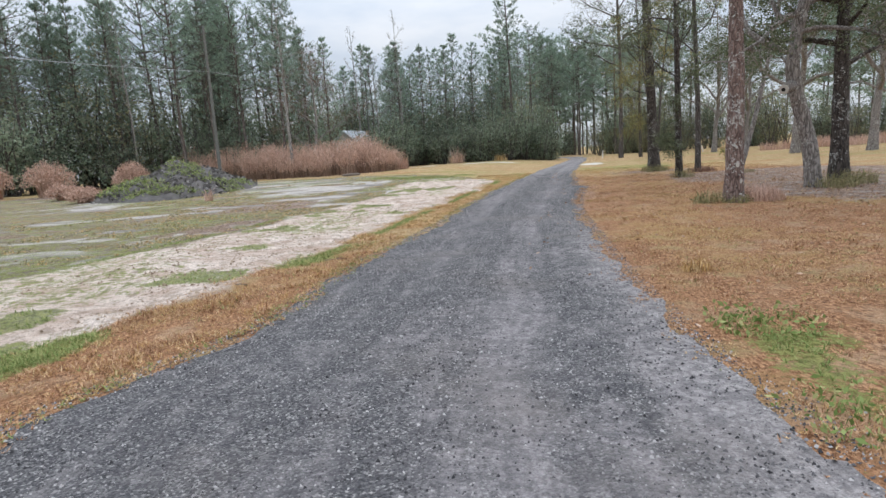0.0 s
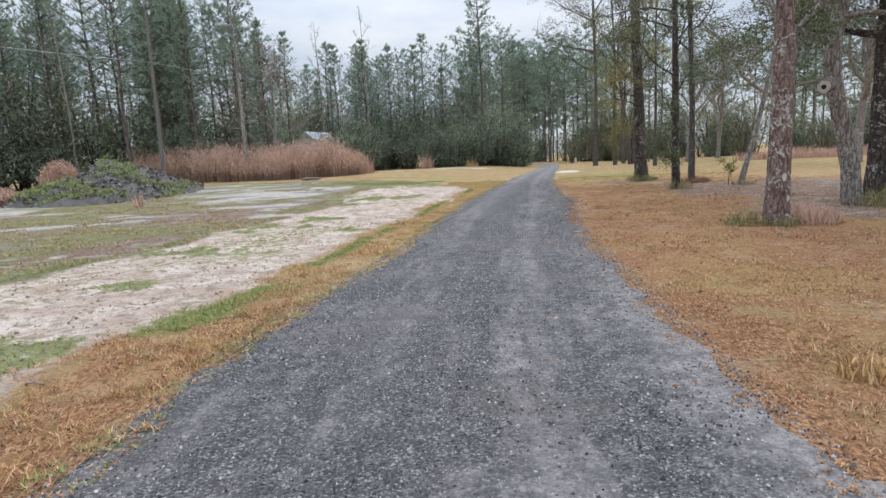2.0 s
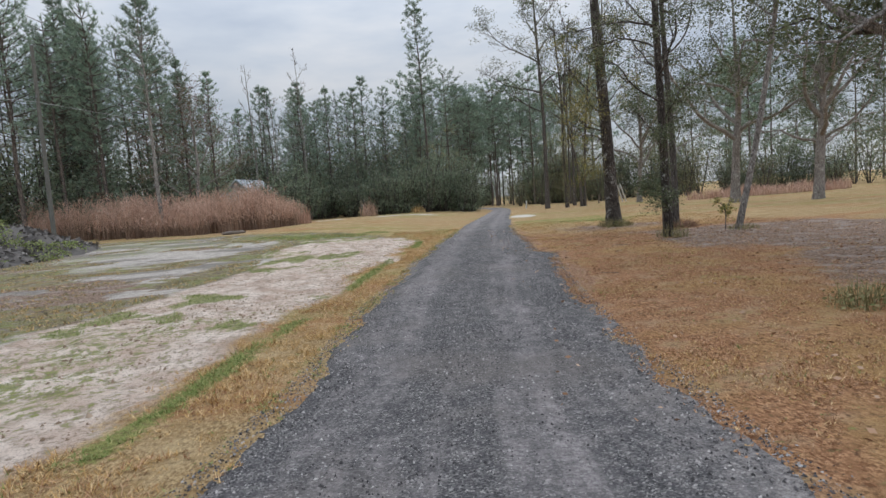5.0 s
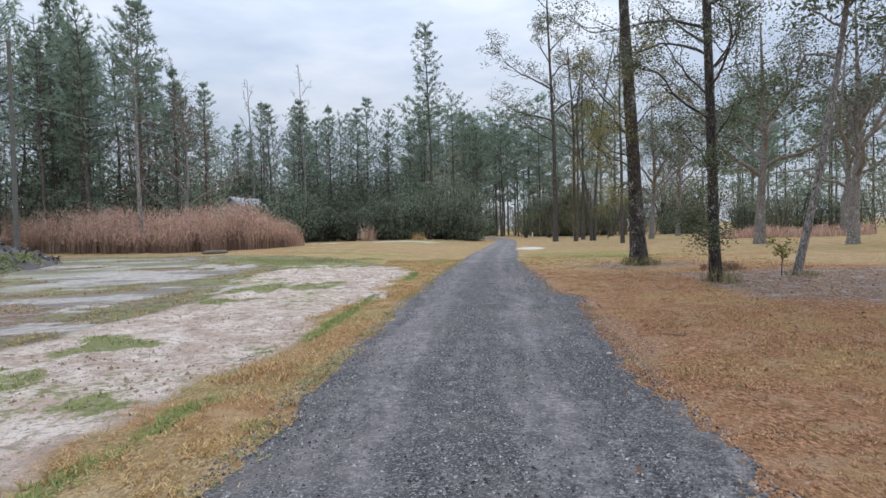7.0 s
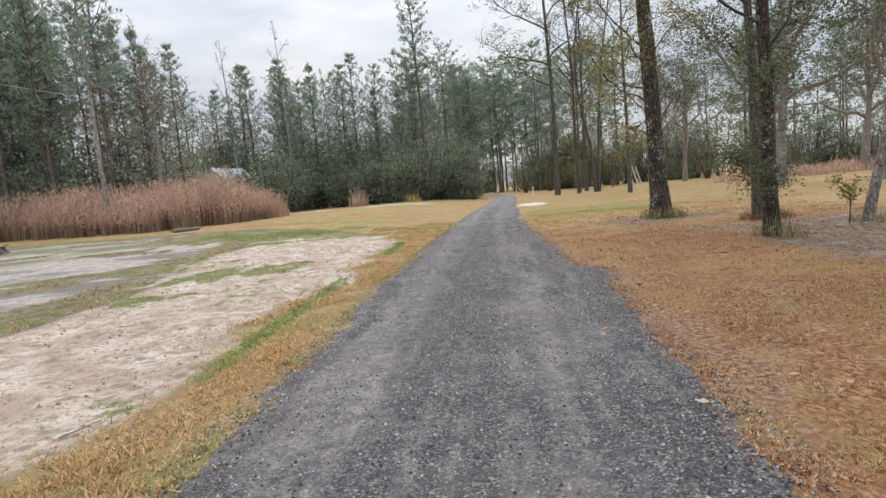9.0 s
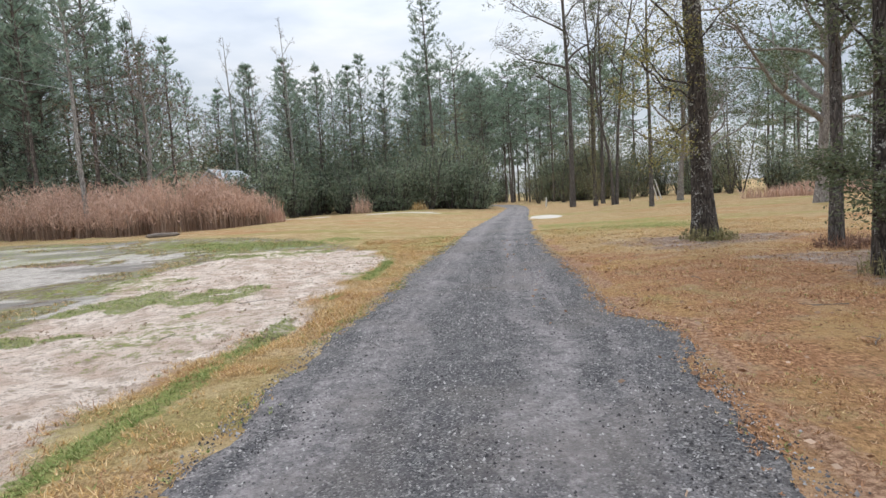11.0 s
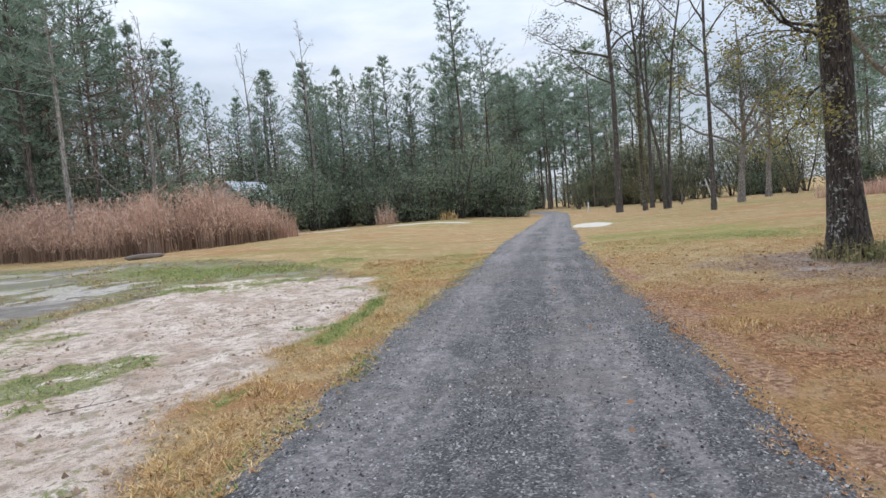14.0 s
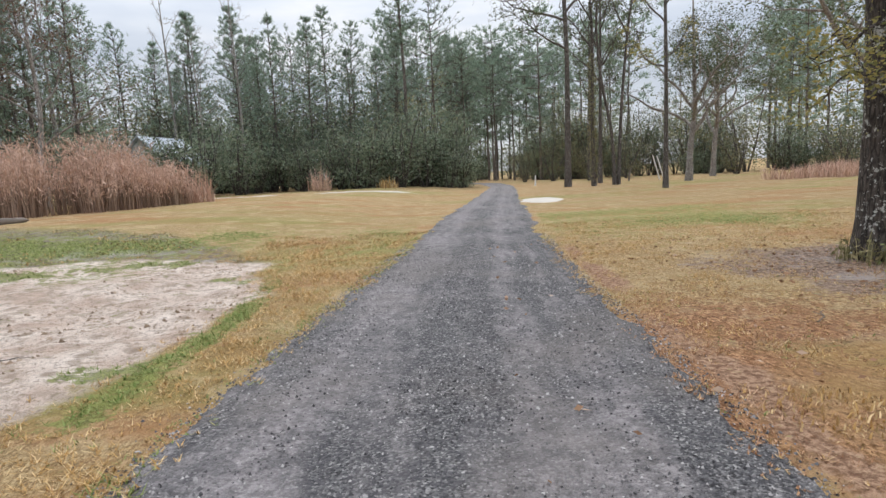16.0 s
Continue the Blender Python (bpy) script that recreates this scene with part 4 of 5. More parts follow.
tree("slender leaning tree, pale lichen below and dark above", [(12.85, 24, 0), (13.26, 24, 1.3), (13.7, 24, 3.1), (14.2, 24, 5.6), (14.5, 24, 7.4), (14.8, 24, 10)], 0.105, 10, 0.5, OAK_LEAF, OAK_BARK, seed=14, flare=1.2, top=0.5)
forked_tree("tall straight trunk flecked with white lichen", [(10.0, 23.3, 0), (9.96, 23.3, 2.1), (9.89, 23.3, 4.9), (9.84, 23.3, 7), (9.8, 23.3, 14)], 0.135,
            [(0.9, 200, 0.8, 0.9), (1.3, 150, 1.0, 0.8), (1.9, 250, 1.2, 0.9), (2.6, 190, 1.4, 0.7), (3.2, 20, 1.3, 0.9), (4.0, 170, 2.4, 0.5), (4.7, 230, 2.6, 0.4), (5.2, 10, 2.2, 0.7), (5.6, 140, 2.6, 0.4),
             (6.2, 200, 3.0, 0.4), (6.8, 300, 2.6, 0.5), (7.5, 60, 2.6, 0.5), (8.2, 170, 3.0, 0.4), (9.0, 350, 2.8, 0.5), (10, 220, 3, 0.5), (11.2, 100, 2.6, 0.6), (12.4, 200, 2.2, 0.8)],
            OAK_LEAF, DARK_BARK, 15, 0.062, 72, 0.24, 0.9, flare=1.25, top=0.4, boughs=5, twigs=3, stout=0.008)
forked_tree("tall slim trunk with brownish bark", [(12.3, 26.6, 0), (12.3, 26.6, 3), (12.05, 26.6, 7.6), (12.0, 26.6, 14)], 0.13,
            [(3.4, 200, 1.6, 0.8), (4.6, 20, 2.0, 0.7), (5.4, 190, 2.6, 0.5), (6.2, 330, 2.6, 0.5), (7.0, 160, 3.0, 0.5), (7.8, 40, 3.0, 0.5), (8.8, 210, 3.2, 0.4), (10, 0, 3.0, 0.5), (11.2, 120, 2.8, 0.6), (12.4, 240, 2.4, 0.8)],
            OAK_LEAF, GREY_BARK, 16, 0.075, 70, 0.28, 0.9, flare=1.25, stout=0.009)
forked_tree("tall dark straight trunk, mossy foot, low yellowing leafy boughs", [(11.5, 29.9, 0), (11.37, 29.9, 3.5), (11.15, 29.9, 7.6), (11.05, 29.9, 9.7), (11.0, 29.9, 17)], 0.27,
            [(3.0, 195, 1.6, 0.35), (3.5, 215, 2.6, 0.45), (3.9, 170, 2.3, 0.5), (4.5, 235, 2.6, 0.35), (5.2, 190, 2.8, 0.5), (5.0, 300, 1.6, 0.6), (6.2, 250, 2.4, 0.6), (7.2, 20, 1.8, 0.7),
             (10.5, 100, 3.0, 0.6), (12, 220, 3.4, 0.6), (13, 340, 3.2, 0.7), (14.5, 160, 3.0, 0.8), (16, 60, 2.4, 1.0)],
            YELLOW_LEAF, DARK_BARK, 17, 0.065, 64, 0.26, 0.85, flare=1.5, top=0.4, stout=0.008, boughs=6)
OAKS = [(28.9, 45.5, 0.33, 15, 4.6), (31.3, 40.5, 0.31, 14, 4.2), (32.4, 66, 0.27, 15, 3.8), (47, 57, 0.34, 14, 4), (41, 75, 0.27, 15, 4.2)]
for k, (x, y, g, h, fork) in enumerate(OAKS):
    arms = [(fork * (1 + 0.13 * q), 180 + 67 * k + q * 141, (9.5 - 0.65 * q), 0.75 + 0.12 * q) for q in range(8)]
    forked_tree("spreading live oak with a pale trunk and dark limbs", [(x, y, 0), (x + 0.15, y, fork * 0.8), (x + 0.5, y, fork * 1.4), (x + 0.2, y, h)], g, arms, OAK_LEAF, OAK_BARK, 30 + k, 0.14, 84, 0.46, 0.9, boughs=6, twigs=3, curl=0.24, stout=0.022, top=0.15, group="live oaks on the lawn")
HARDWOOD, HARD = "tall nearly bare hardwood with a few leaf clumps", "bare hardwoods"
forked_tree(HARDWOOD, [(20.2, 62, 0), (20.3, 62, 9), (20.1, 62, 14), (19.8, 62, 24)], 0.22,
            [(9.6, 172, 5.0, 0.5), (11.5, 180, 6.0, 0.45), (12.0, 5, 8.0, 0.85), (14.5, 175, 6.5, 0.25), (13.0, 270, 4.0, 0.7), (15.5, 20, 5.0, 1.0), (17, 200, 4.0, 0.8), (18, 330, 4.0, 1.0), (20, 90, 3.0, 1.2), (22, 180, 2.5, 1.0)],
            OAK_LEAF, GREY_BARK, 40, 0.16, 34, 0.32, 0.4, "hardwood_tree", HARD, boughs=10, twigs=4, curl=0.17, stout=0.014)
forked_tree("hardwood with ivy wrapped round its trunk", [(22.9, 63.5, 0), (22.8, 63.5, 6), (22.9, 63.5, 11), (22.4, 63.5, 19)], 0.17,
            [(10, 160, 4.0, 1.4), (10.6, 30, 5.0, 1.6), (12, 200, 4.5, 1.2), (13, 340, 4.0, 1.6), (15, 90, 3.0, 1.5), (16.5, 220, 3.0, 1.5)],
            OLIVE_LEAF, GREY_BARK, 41, 0.15, 18, 0.3, 0.4, "hardwood_tree", HARD, curl=0.15, ivy=9.5)
forked_tree(HARDWOOD, [(24.3, 63, 0), (24.2, 63, 3.5), (23.2, 63, 8), (22.9, 63, 12), (23.9, 63, 19)], 0.13,
            [(8.5, 40, 5.0, 1.5), (10, 190, 4.0, 1.3), (11.5, 350, 4.5, 1.2), (13, 140, 4.0, 1.3), (15, 20, 3.5, 1.5), (17, 230, 3.0, 1.4)],
            OAK_LEAF, GREY_BARK, 42, 0.14, 14, 0.25, 0.3, "hardwood_tree", HARD, boughs=8, twigs=4, stout=0.012, curl=0.17, top=0.35)
forked_tree(HARDWOOD, [(24.7, 63.2, 0), (25.0, 63.2, 6), (25.6, 63.2, 12), (27.2, 63.2, 20)], 0.14,
            [(9, 20, 4.0, 1.3), (11, 180, 4.5, 1.2), (13, 0, 5.0, 0.8), (14.5, 170, 4.0, 1.2), (16, 330, 3.5, 1.3), (18, 90, 3.0, 1.4)],
            OAK_LEAF, GREY_BARK, 43, 0.14, 14, 0.25, 0.3, "hardwood_tree", HARD, boughs=8, twigs=4, stout=0.012, curl=0.17, top=0.35)
forked_tree(HARDWOOD, [(23.3, 54.5, 0), (23.3, 54.5, 7), (23.2, 54.5, 11), (23.4, 54.5, 18)], 0.15,
            [(7.0, 180, 3.0, 0.5), (7.6, 10, 3.0, 0.4), (9.5, 150, 3.5, 1.2), (10.5, 20, 4.5, 1.4), (11.5, 190, 4.5, 1.3), (13, 320, 3.5, 1.3), (15, 90, 3.0, 1.4)],
            YELLOW_LEAF, GREY_BARK, 44, 0.14, 18, 0.3, 0.5, "hardwood_tree", HARD, boughs=8, twigs=4, stout=0.013, curl=0.16)
for k, (x, y, g, h) in enumerate([(26, 69, 0.18, 18), (30, 80, 0.15, 18)]):
    forked_tree(HARDWOOD, [(x, y, 0), (x + 0.1, y, h * 0.4), (x + 0.2, y, h)], g, [(h * (0.4 + 0.07 * q), 50 + 140 * q, 4.5 - 0.25 * q, 1.0) for q in range(8)],
                OAK_LEAF, GREY_BARK, 45 + k, 0.18, 24, 0.4, 0.6, "hardwood_tree", HARD)
LEAFLESS = [(-10.1, 77, 0.16, 19), (-7.4, 75, 0.13, 15), (-4.3, 76, 0.14, 20.3), (-14.8, 66, 0.15, 18), (-30, 57, 0.16, 18)]
for k, (x, y, g, h) in enumerate(LEAFLESS):
    forked_tree("slim leafless grey tree at the wood's edge", [(x, y, 0), (x + 0.1, y, h * 0.4), (x - 0.2, y, h)], g, [(h * (0.42 + 0.055 * q), 40 * k + 137 * q, 3.6 - 0.28 * q, 1.25) for q in range(10)],
                None, PALE_BARK, 50 + k, name="leafless_tree", group="leafless trees", flare=1.2, top=0.12, boughs=6, twigs=4, curl=0.09, stout=0.008)
forked_tree("leafless brown tree with pale limbs behind the broom grass", [(-12.3, 58.6, 0), (-12.4, 58.6, 2.5), (-12.0, 58.6, 6), (-12.2, 58.6, 11)], 0.2, [(2.2 + 0.85 * q, 200 + 137 * q, 6.2 - 0.42 * q, 0.85) for q in range(10)],
            BROWN_TWIG, PALE_BARK, 57, 0.13, 12, 0.4, 0.9, "leafless_tree", "leafless trees", boughs=8, twigs=4, curl=0.16, stout=0.013)
for i in range(14):
    x = -50 + 2.3 * i + rng.uniform(-0.6, 0.6)
    plant(int(rng.integers(5)), x, edge(x) + rng.uniform(3, 9), rng.uniform(19, 22), rng.uniform(0, 360), OWN[0])
snag_pine = pine(141, 17.2, 0.5, 2.9, 14, 5, 7, 8, bark=PALE_BARK, label="pine with a pale trunk behind the broom grass")
snag_pine.matrix_basis = placed(-12.7, 50)

# sawn limb on the old oak: a stub with a pale ring and a dark disc for the hollow's shade
PALE_WOOD = plain("weathered_cut_wood", (0.62, 0.58, 0.52), 0.8)
HOLLOW_SHADE = plain("hollow_shade", (0.03, 0.025, 0.02), 0.95)


def sawn_stub(parent, start, end, radius):
    a, b = Vector(start), Vector(end)
    h = Heap()
    k = np.linspace(0, 1, 6)
    pts = np.array([a.lerp(b, f) for f in k])
    h.tube(pts, radius * np.array([1.5, 1.2, 1.05, 1.0, 1.08, 1.0]), 14, np.random.default_rng(3), 0.04)
    stub = part("limb_stub", shade_smooth(h.mesh("limb_stub")), OAK_BARK, parent, "short sawn-off limb with a hollow end")
    d = (b - a).normalized()
    face = bmesh.new()
    bmesh.ops.create_cone(face, cap_ends=True, segments=20, radius1=radius * 1.02, radius2=radius * 0.95, depth=0.03)
    bmesh.ops.bevel(face, geom=face.edges[:], offset=0.006, segments=1, affect="EDGES")
    turn = d.to_track_quat("Z", "Y").to_matrix().to_4x4()
    bmesh.ops.transform(face, matrix=Matrix.Translation(b) @ turn, verts=face.verts)
    part("cut_face", face, PALE_WOOD, stub, "pale weathered saw cut")
    # no hole is cut: a near-black disc carries the hollow's shade as colour
    hole = bmesh.new()
    bmesh.ops.create_cone(hole, cap_ends=True, segments=14, radius1=radius * 0.45, radius2=radius * 0.40, depth=0.03)
    bmesh.ops.transform(hole, matrix=Matrix.Translation(b + d * 0.006) @ turn, verts=hole.verts)
    part("hollow", hole, HOLLOW_SHADE, stub, "dark disc painted as the shaded inside of a rotted hollow")


foot = old_oak.location
sawn_stub(old_oak, Vector((9.72, 15.5, 2.78)) - foot, Vector((9.22, 15.08, 2.64)) - foot, 0.125)

# pale paint blaze on the near trunk
near_tree = [o for o in scene.objects if o.name == "oak_tree"][0]


def blaze(parent, z, size, seed, turn):
    rng = np.random.default_rng(seed)
    bm = bmesh.new()
    n = 9
    ring = []
    for layer in (0.0, 0.012):
        ring.append([bm.verts.new((0.22 * math.sin(turn + size * 2.1 * math.cos(q * 2 * math.pi / n) * (1 + 0.25 * rng.random())) * (1 + layer),
                                   -0.22 * math.cos(turn + size * 2.1 * math.cos(q * 2 * math.pi / n)) * (1 + layer) - layer,
                                   z + size * math.sin(q * 2 * math.pi / n) * (0.9 + 0.3 * rng.random()))) for q in range(n)])
    bm.faces.new(ring[1])
    for q in range(n):
        bm.faces.new((ring[0][q], ring[0][(q + 1) % n], ring[1][(q + 1) % n], ring[1][q]))
    part("lichen_patch", bm, PALE_WOOD, parent, "whitish lichen patch")


blaze(near_tree, 0.88, 0.07, 4, -0.15)
blaze(near_tree, 0.50, 0.055, 5, 0.25)

# ---- tall broom grass, weeds, mound ----
BROOM = [(-27, 58), (-16.6, 50.2), (-12.5, 47.6), (-7.5, 45), (-5, 46.2), (-4.2, 50), (-3.5, 55.5), (-5, 58), (-12, 54.5), (-20, 60), (-27, 64)]


def spots(rng, n, box, keep):
    """n random places in a box (x0, y0, x1, y1) for which keep(x, y) holds."""
    x, y = rng.uniform(box[0], box[2], n), rng.uniform(box[1], box[3], n)
    k = keep(x, y)
    return x[k], y[k]


STALK = speckled("broom_stalk", [(0.17, 0.11, 0.08), (0.28, 0.19, 0.14), (0.42, 0.31, 0.24)], 0.9)


def tall_grass():
    rng = np.random.default_rng(61)
    x, y = spots(rng, 560, (-27, 44, -3, 64), lambda a, b: inside(a, b, BROOM) > 0.35)
    size = 2.3 + 0.75 * lattice(x, y, 3.2, 31) + 0.35 * rng.normal(size=len(x)).clip(-1.5, 1.5) + 0.6 * smooth(0, 2.0, inside(x, y, BROOM))
    size = size * np.interp(x, [-8, -3.5], [1, 0.72])
    m = 46
    fx, fy = np.repeat(x, m) + rng.normal(size=x.size * m) * 0.22, np.repeat(y, m) + rng.normal(size=x.size * m) * 0.22
    feet = np.stack([fx, fy, land(fx, fy) - 0.05], 1)
    tall = np.repeat(size, m) * rng.uniform(0.55, 1.12, fx.size)
    way = (feet - np.repeat(np.stack([x, y, land(x, y) - 0.05], 1), m, 0)) * 0.9
    way[:, 2] = 0
    stalks, plumes = Heap(), Heap()
    stalks.blades(feet, tall * 0.8, 0.026, rng, 0.18)
    for w in (0.5, 0.62, 0.72, 0.82, 0.9, 0.97):
        spot = feet + way * w ** 2 * 1.4 + np.array([0, 0, 1.0]) * (tall * w)[:, None]
        plumes.leaves(spot, (0.10, 0.10, 0.07), 1, 0.30, rng, 1.6, 0.11)
    tagged(part("broom_stalks", stalks.mesh("broom_stalks"), STALK), "brown dry stalks of a tall broom grass thicket", "tall grass", kind="stuff")
    tagged(part("broom_grass", plumes.mesh("broom_grass"), BROOM_BLADE), "thicket of tall reddish-brown dry broom grass", "tall grass", kind="stuff")


tall_grass()


def dry_bush(x, y, radius, height, seed):
    rng = np.random.default_rng(seed)
    h = Heap()
    n = 900
    a, r = rng.uniform(0, 2 * math.pi, n), radius * np.sqrt(rng.random(n))
    feet = np.stack([0.45 * r * np.cos(a), 0.45 * r * np.sin(a), -0.05 + 0 * a], 1)
    h.blades(feet, height * (1 - 0.35 * (r / radius) ** 2), 0.035, rng, 0.4)
    tips = np.stack([r * np.cos(a), r * np.sin(a), height * (1.0 - 0.45 * (r / radius) ** 2) * rng.uniform(0.5, 1.1, n)], 1)
    h.leaves(tips, (0.12, 0.12, 0.12), 3, 0.16, rng, 1.2, 0.35)
    me = h.mesh("dry_bush")
    ob = part("dry_bush", me, BROOM_BLADE)
    ob.location = (x, y, float(land(x, y)))
    return tagged(ob, "rounded reddish-brown dry bush before the wood", "bush")


for x, y, r, hh, sd in ((-21.8, 40.5, 1.1, 2.0, 71), (-28.8, 42, 1.7, 2.4, 72), (-34, 43, 1.5, 2.5, 73), (-25, 46, 1.2, 1.6, 74), (-24.5, 37, 1.0, 0.9, 75), (-21, 33.5, 0.9, 0.8, 76)):
    dry_bush(x, y, r, hh, sd)

EARTH = plain("dark_turned_earth", (0.17, 0.155, 0.145), 0.95, scale=3.0, vary=0.5)


def mound():
    rng = np.random.default_rng(64)
    cx, cy, rx, ry, top = -16.6, 36.4, 4.4, 5.2, 1.85
    n = 70
    u, v = np.meshgrid(np.linspace(-1.15, 1.15, n), np.linspace(-1.15, 1.15, n))
    x, y = cx + rx * u, cy + ry * v

    def rise(a, b):
        q = np.hypot((a - cx) / rx, (b - cy) / ry) * (1 + 0.12 * lattice(a, b, 2.2, 41))
        ridge = np.maximum(0, 1 - q) ** 0.85 * top
        return land(a, b) + ridge * (1 + 0.22 * lattice(a, b, 1.3, 42)) + 0.16 * lattice(a, b, 0.45, 43) * (q < 1) - 0.25 * smooth(0.98, 1.1, q)
    i, j = np.meshgrid(np.arange(n - 1), np.arange(n - 1))
    a = (j * n + i).ravel()
    root = thing("dirt_mound", "heap of dark dirt overgrown with green weeds", "mound", at=(0, 0, 0))
    part("earth", shade_smooth(mesh_of("mound_earth", np.stack([x, y, rise(x, y)], -1).reshape(-1, 3), np.stack([a, a + 1, a + n + 1, a + n], 1))), EARTH, root)
    clods = Heap()
    px, py = cx + rx * rng.uniform(-0.95, 0.95, 900), cy + ry * rng.uniform(-0.95, 0.95, 900)
    clods.leaves(np.stack([px, py, rise(px, py) + 0.04], 1), 0.08, 4, 0.22, rng, 0.5, 0.7)
    tagged(part("clod_cover", clods.mesh("mound_clods"), speckled("dark_clod", [(0.08, 0.072, 0.066), (0.17, 0.155, 0.145), (0.30, 0.275, 0.255)], 0.9), root), kind="stuff")
    px, py = cx + rx * rng.uniform(-1, 1, 2600), cy + ry * rng.uniform(-1, 1, 2600)
    k = (lattice(px, py, 1.6, 44) + 0.65 * (cx - px) / rx + 0.5 * (cy - py) / ry > -0.1) & (np.hypot((px - cx) / rx, (py - cy) / ry) < 1)
    px, py = px[k], py[k]
    weed = Heap()
    weed.leaves(np.stack([px, py, rise(px, py) + 0.12], 1), (0.12, 0.12, 0.07), 7, 0.12, rng, 0.6, 0.5)
    tagged(part("weed_cover", weed.mesh("mound_weeds"), speckled("mound_weed", [(0.11, 0.14, 0.05), (0.20, 0.25, 0.085), (0.31, 0.35, 0.14), (0.24, 0.21, 0.13)], 0.7, 0.3), root), kind="stuff")


mound()


def weed_patch(name, label, x, y, radius, n, height, mat, seed, leaf=0.0, width=0.012, lean=0.6):
    """A clump of weeds or dry grass standing on the ground."""
    rng = np.random.default_rng(seed)
    a, r = rng.uniform(0, 2 * math.pi, n), radius * np.sqrt(rng.random(n))
    fx, fy = r * np.cos(a), r * np.sin(a)
    z0 = float(land(x, y))
    fz = land(x + fx, y + fy) - z0
    h = Heap()
    h.blades(np.stack([fx, fy, fz - 0.01], 1), height * (1.15 - 0.5 * (r / radius) ** 2), width, rng, lean)
    if leaf:
        h.leaves(np.stack([fx, fy, fz + height * 0.55 * rng.random(n)], 1), (0.04, 0.04, 0.05), 2, leaf, rng, 0.6, 0.5)
    ob = part(name, h.mesh(name), mat)
    ob.location = (x, y, z0)
    return tagged(ob, label, "weeds", kind="stuff" if n > 100 else "")


weed_patch("grass_tuft", "dry straw-coloured grass tuft beside a trunk", 7.5, 13.1, 0.55, 700, 0.40, BROOM_BLADE, 81, width=0.012)
weed_patch("weed_clump", "low green weeds at the foot of a lichened trunk", 6.4, 13.2, 0.4, 130, 0.34, DRAB_BLADE, 82, 0.06)
weed_patch("weed_clump", "low weeds at the foot of a lichened trunk", 6.85, 12.75, 0.3, 90, 0.22, DRAB_BLADE, 83, 0.05)
weed_patch("weed_clump", "green weeds round an old oak's foot", 10.7, 15.2, 0.6, 220, 0.42, DRAB_BLADE, 84, 0.06)
weed_patch("weed_clump", "green weeds round a dark oak's foot", 11.7, 15.7, 0.55, 200, 0.45, DRAB_BLADE, 85, 0.07)
weed_patch("weed_clump", "ivy and weeds round a dark trunk's mossy foot", 11.4, 29.6, 0.7, 300, 0.42, DRAB_BLADE, 86, 0.08)
weed_patch("weed_clump", "dry twiggy weeds round a slim trunk", 10.05, 23.1, 0.5, 130, 0.5, DRAB_BLADE, 87, 0.05)
weed_patch("weed_clump", "short dry weeds round a leaning trunk", 12.95, 23.9, 0.5, 120, 0.2, DRAB_BLADE, 88, 0.05)
weed_patch("weed_clump", "thin weeds behind slim trunks", 12.4, 26.4, 0.6, 300, 0.3, BROWN_TWIG, 89, 0.06)
weed_patch("green_weed", "bright green broad-leaved weeds in dry grass", 2.55, 4.35, 0.42, 170, 0.07, GREEN_BLADE, 90, 0.06)
weed_patch("green_weed", "green weeds at the lane's edge", 2.15, 2.75, 0.4, 130, 0.06, GREEN_BLADE, 91, 0.05)
weed_patch("straw_tuft", "small pale straw tuft in the dry lawn", 2.95, 6.4, 0.16, 120, 0.16, STRAW_BLADE, 92)
weed_patch("straw_tuft", "pale straw tuft at the gravel's edge", 6.95, 26.0, 0.4, 300, 0.055, STRAW_BLADE, 93)
weed_patch("straw_tuft", "pale reed tuft before the dirt heap", -11.6, 28.3, 0.22, 40, 0.7, BROOM_BLADE, 94, width=0.03)
weed_patch("broom_tuft", "reddish dry weeds at the broom thicket's end", -3.7, 56.3, 0.9, 300, 1.6, BROOM_BLADE, 95, width=0.03, lean=0.3)
weed_patch("reddish_weed", "reddish dry weed before the wood", 2.4, 68.3, 0.9, 120, 1.9, BROOM_BLADE, 96, 0.14, 0.03, 0.5)
weed_patch("straw_tuft", "pale straw weeds at the wood's foot", 7.6, 67.4, 0.9, 110, 0.8, STRAW_BLADE, 97, 0.0, 0.03, 0.25)



def grass_bank():
    rng = np.random.default_rng(99)
    x, y = spots(rng, 9000, (34, 54, 52, 63), lambda a, b: ((a - 43) / 8.5) ** 2 + ((b - 58.5) / 3) ** 2 < 1 + 0.5 * lattice(a, b, 1.5, 73))
    h = Heap()
    h.blades(np.stack([x, y, land(x, y) - 0.02], 1), 1.0 + 0.35 * lattice(x, y, 2.0, 74), 0.035, rng, 0.6)
    tagged(part("dry_grass_bank", h.mesh("dry_grass_bank"), BROOM_BLADE), "bank of knee-high reddish dry grass beyond the lawn", "tall grass", kind="stuff")


grass_bank()
weed_patch("dead_grass_patch", "small tan patch of dead grass in the gravel lane", 2.32, 15.2, 0.22, 420, 0.012, STRAW_BLADE, 99, 0.0, 0.012, 2.5).location.z += 0.028

# small leaf-tipped sapling beside the leaning tree
sapling = tree("small sapling with yellow-green leaves", [(12.35, 23.9, 0), (12.38, 23.9, 0.4), (12.33, 23.9, 0.85)], 0.02, 5, 0.5, YELLOW_LEAF, GREY_BARK, 9, seed=98, reach=0.4, leaf=0.09, twigs=2, spread=0.07, sides=6, name="sapling", flare=1.1)

# fallen log at the broom's edge
LOG_WOOD = plain("old_log_wood", (0.24, 0.20, 0.17), 0.9, scale=4.0, vary=0.5)


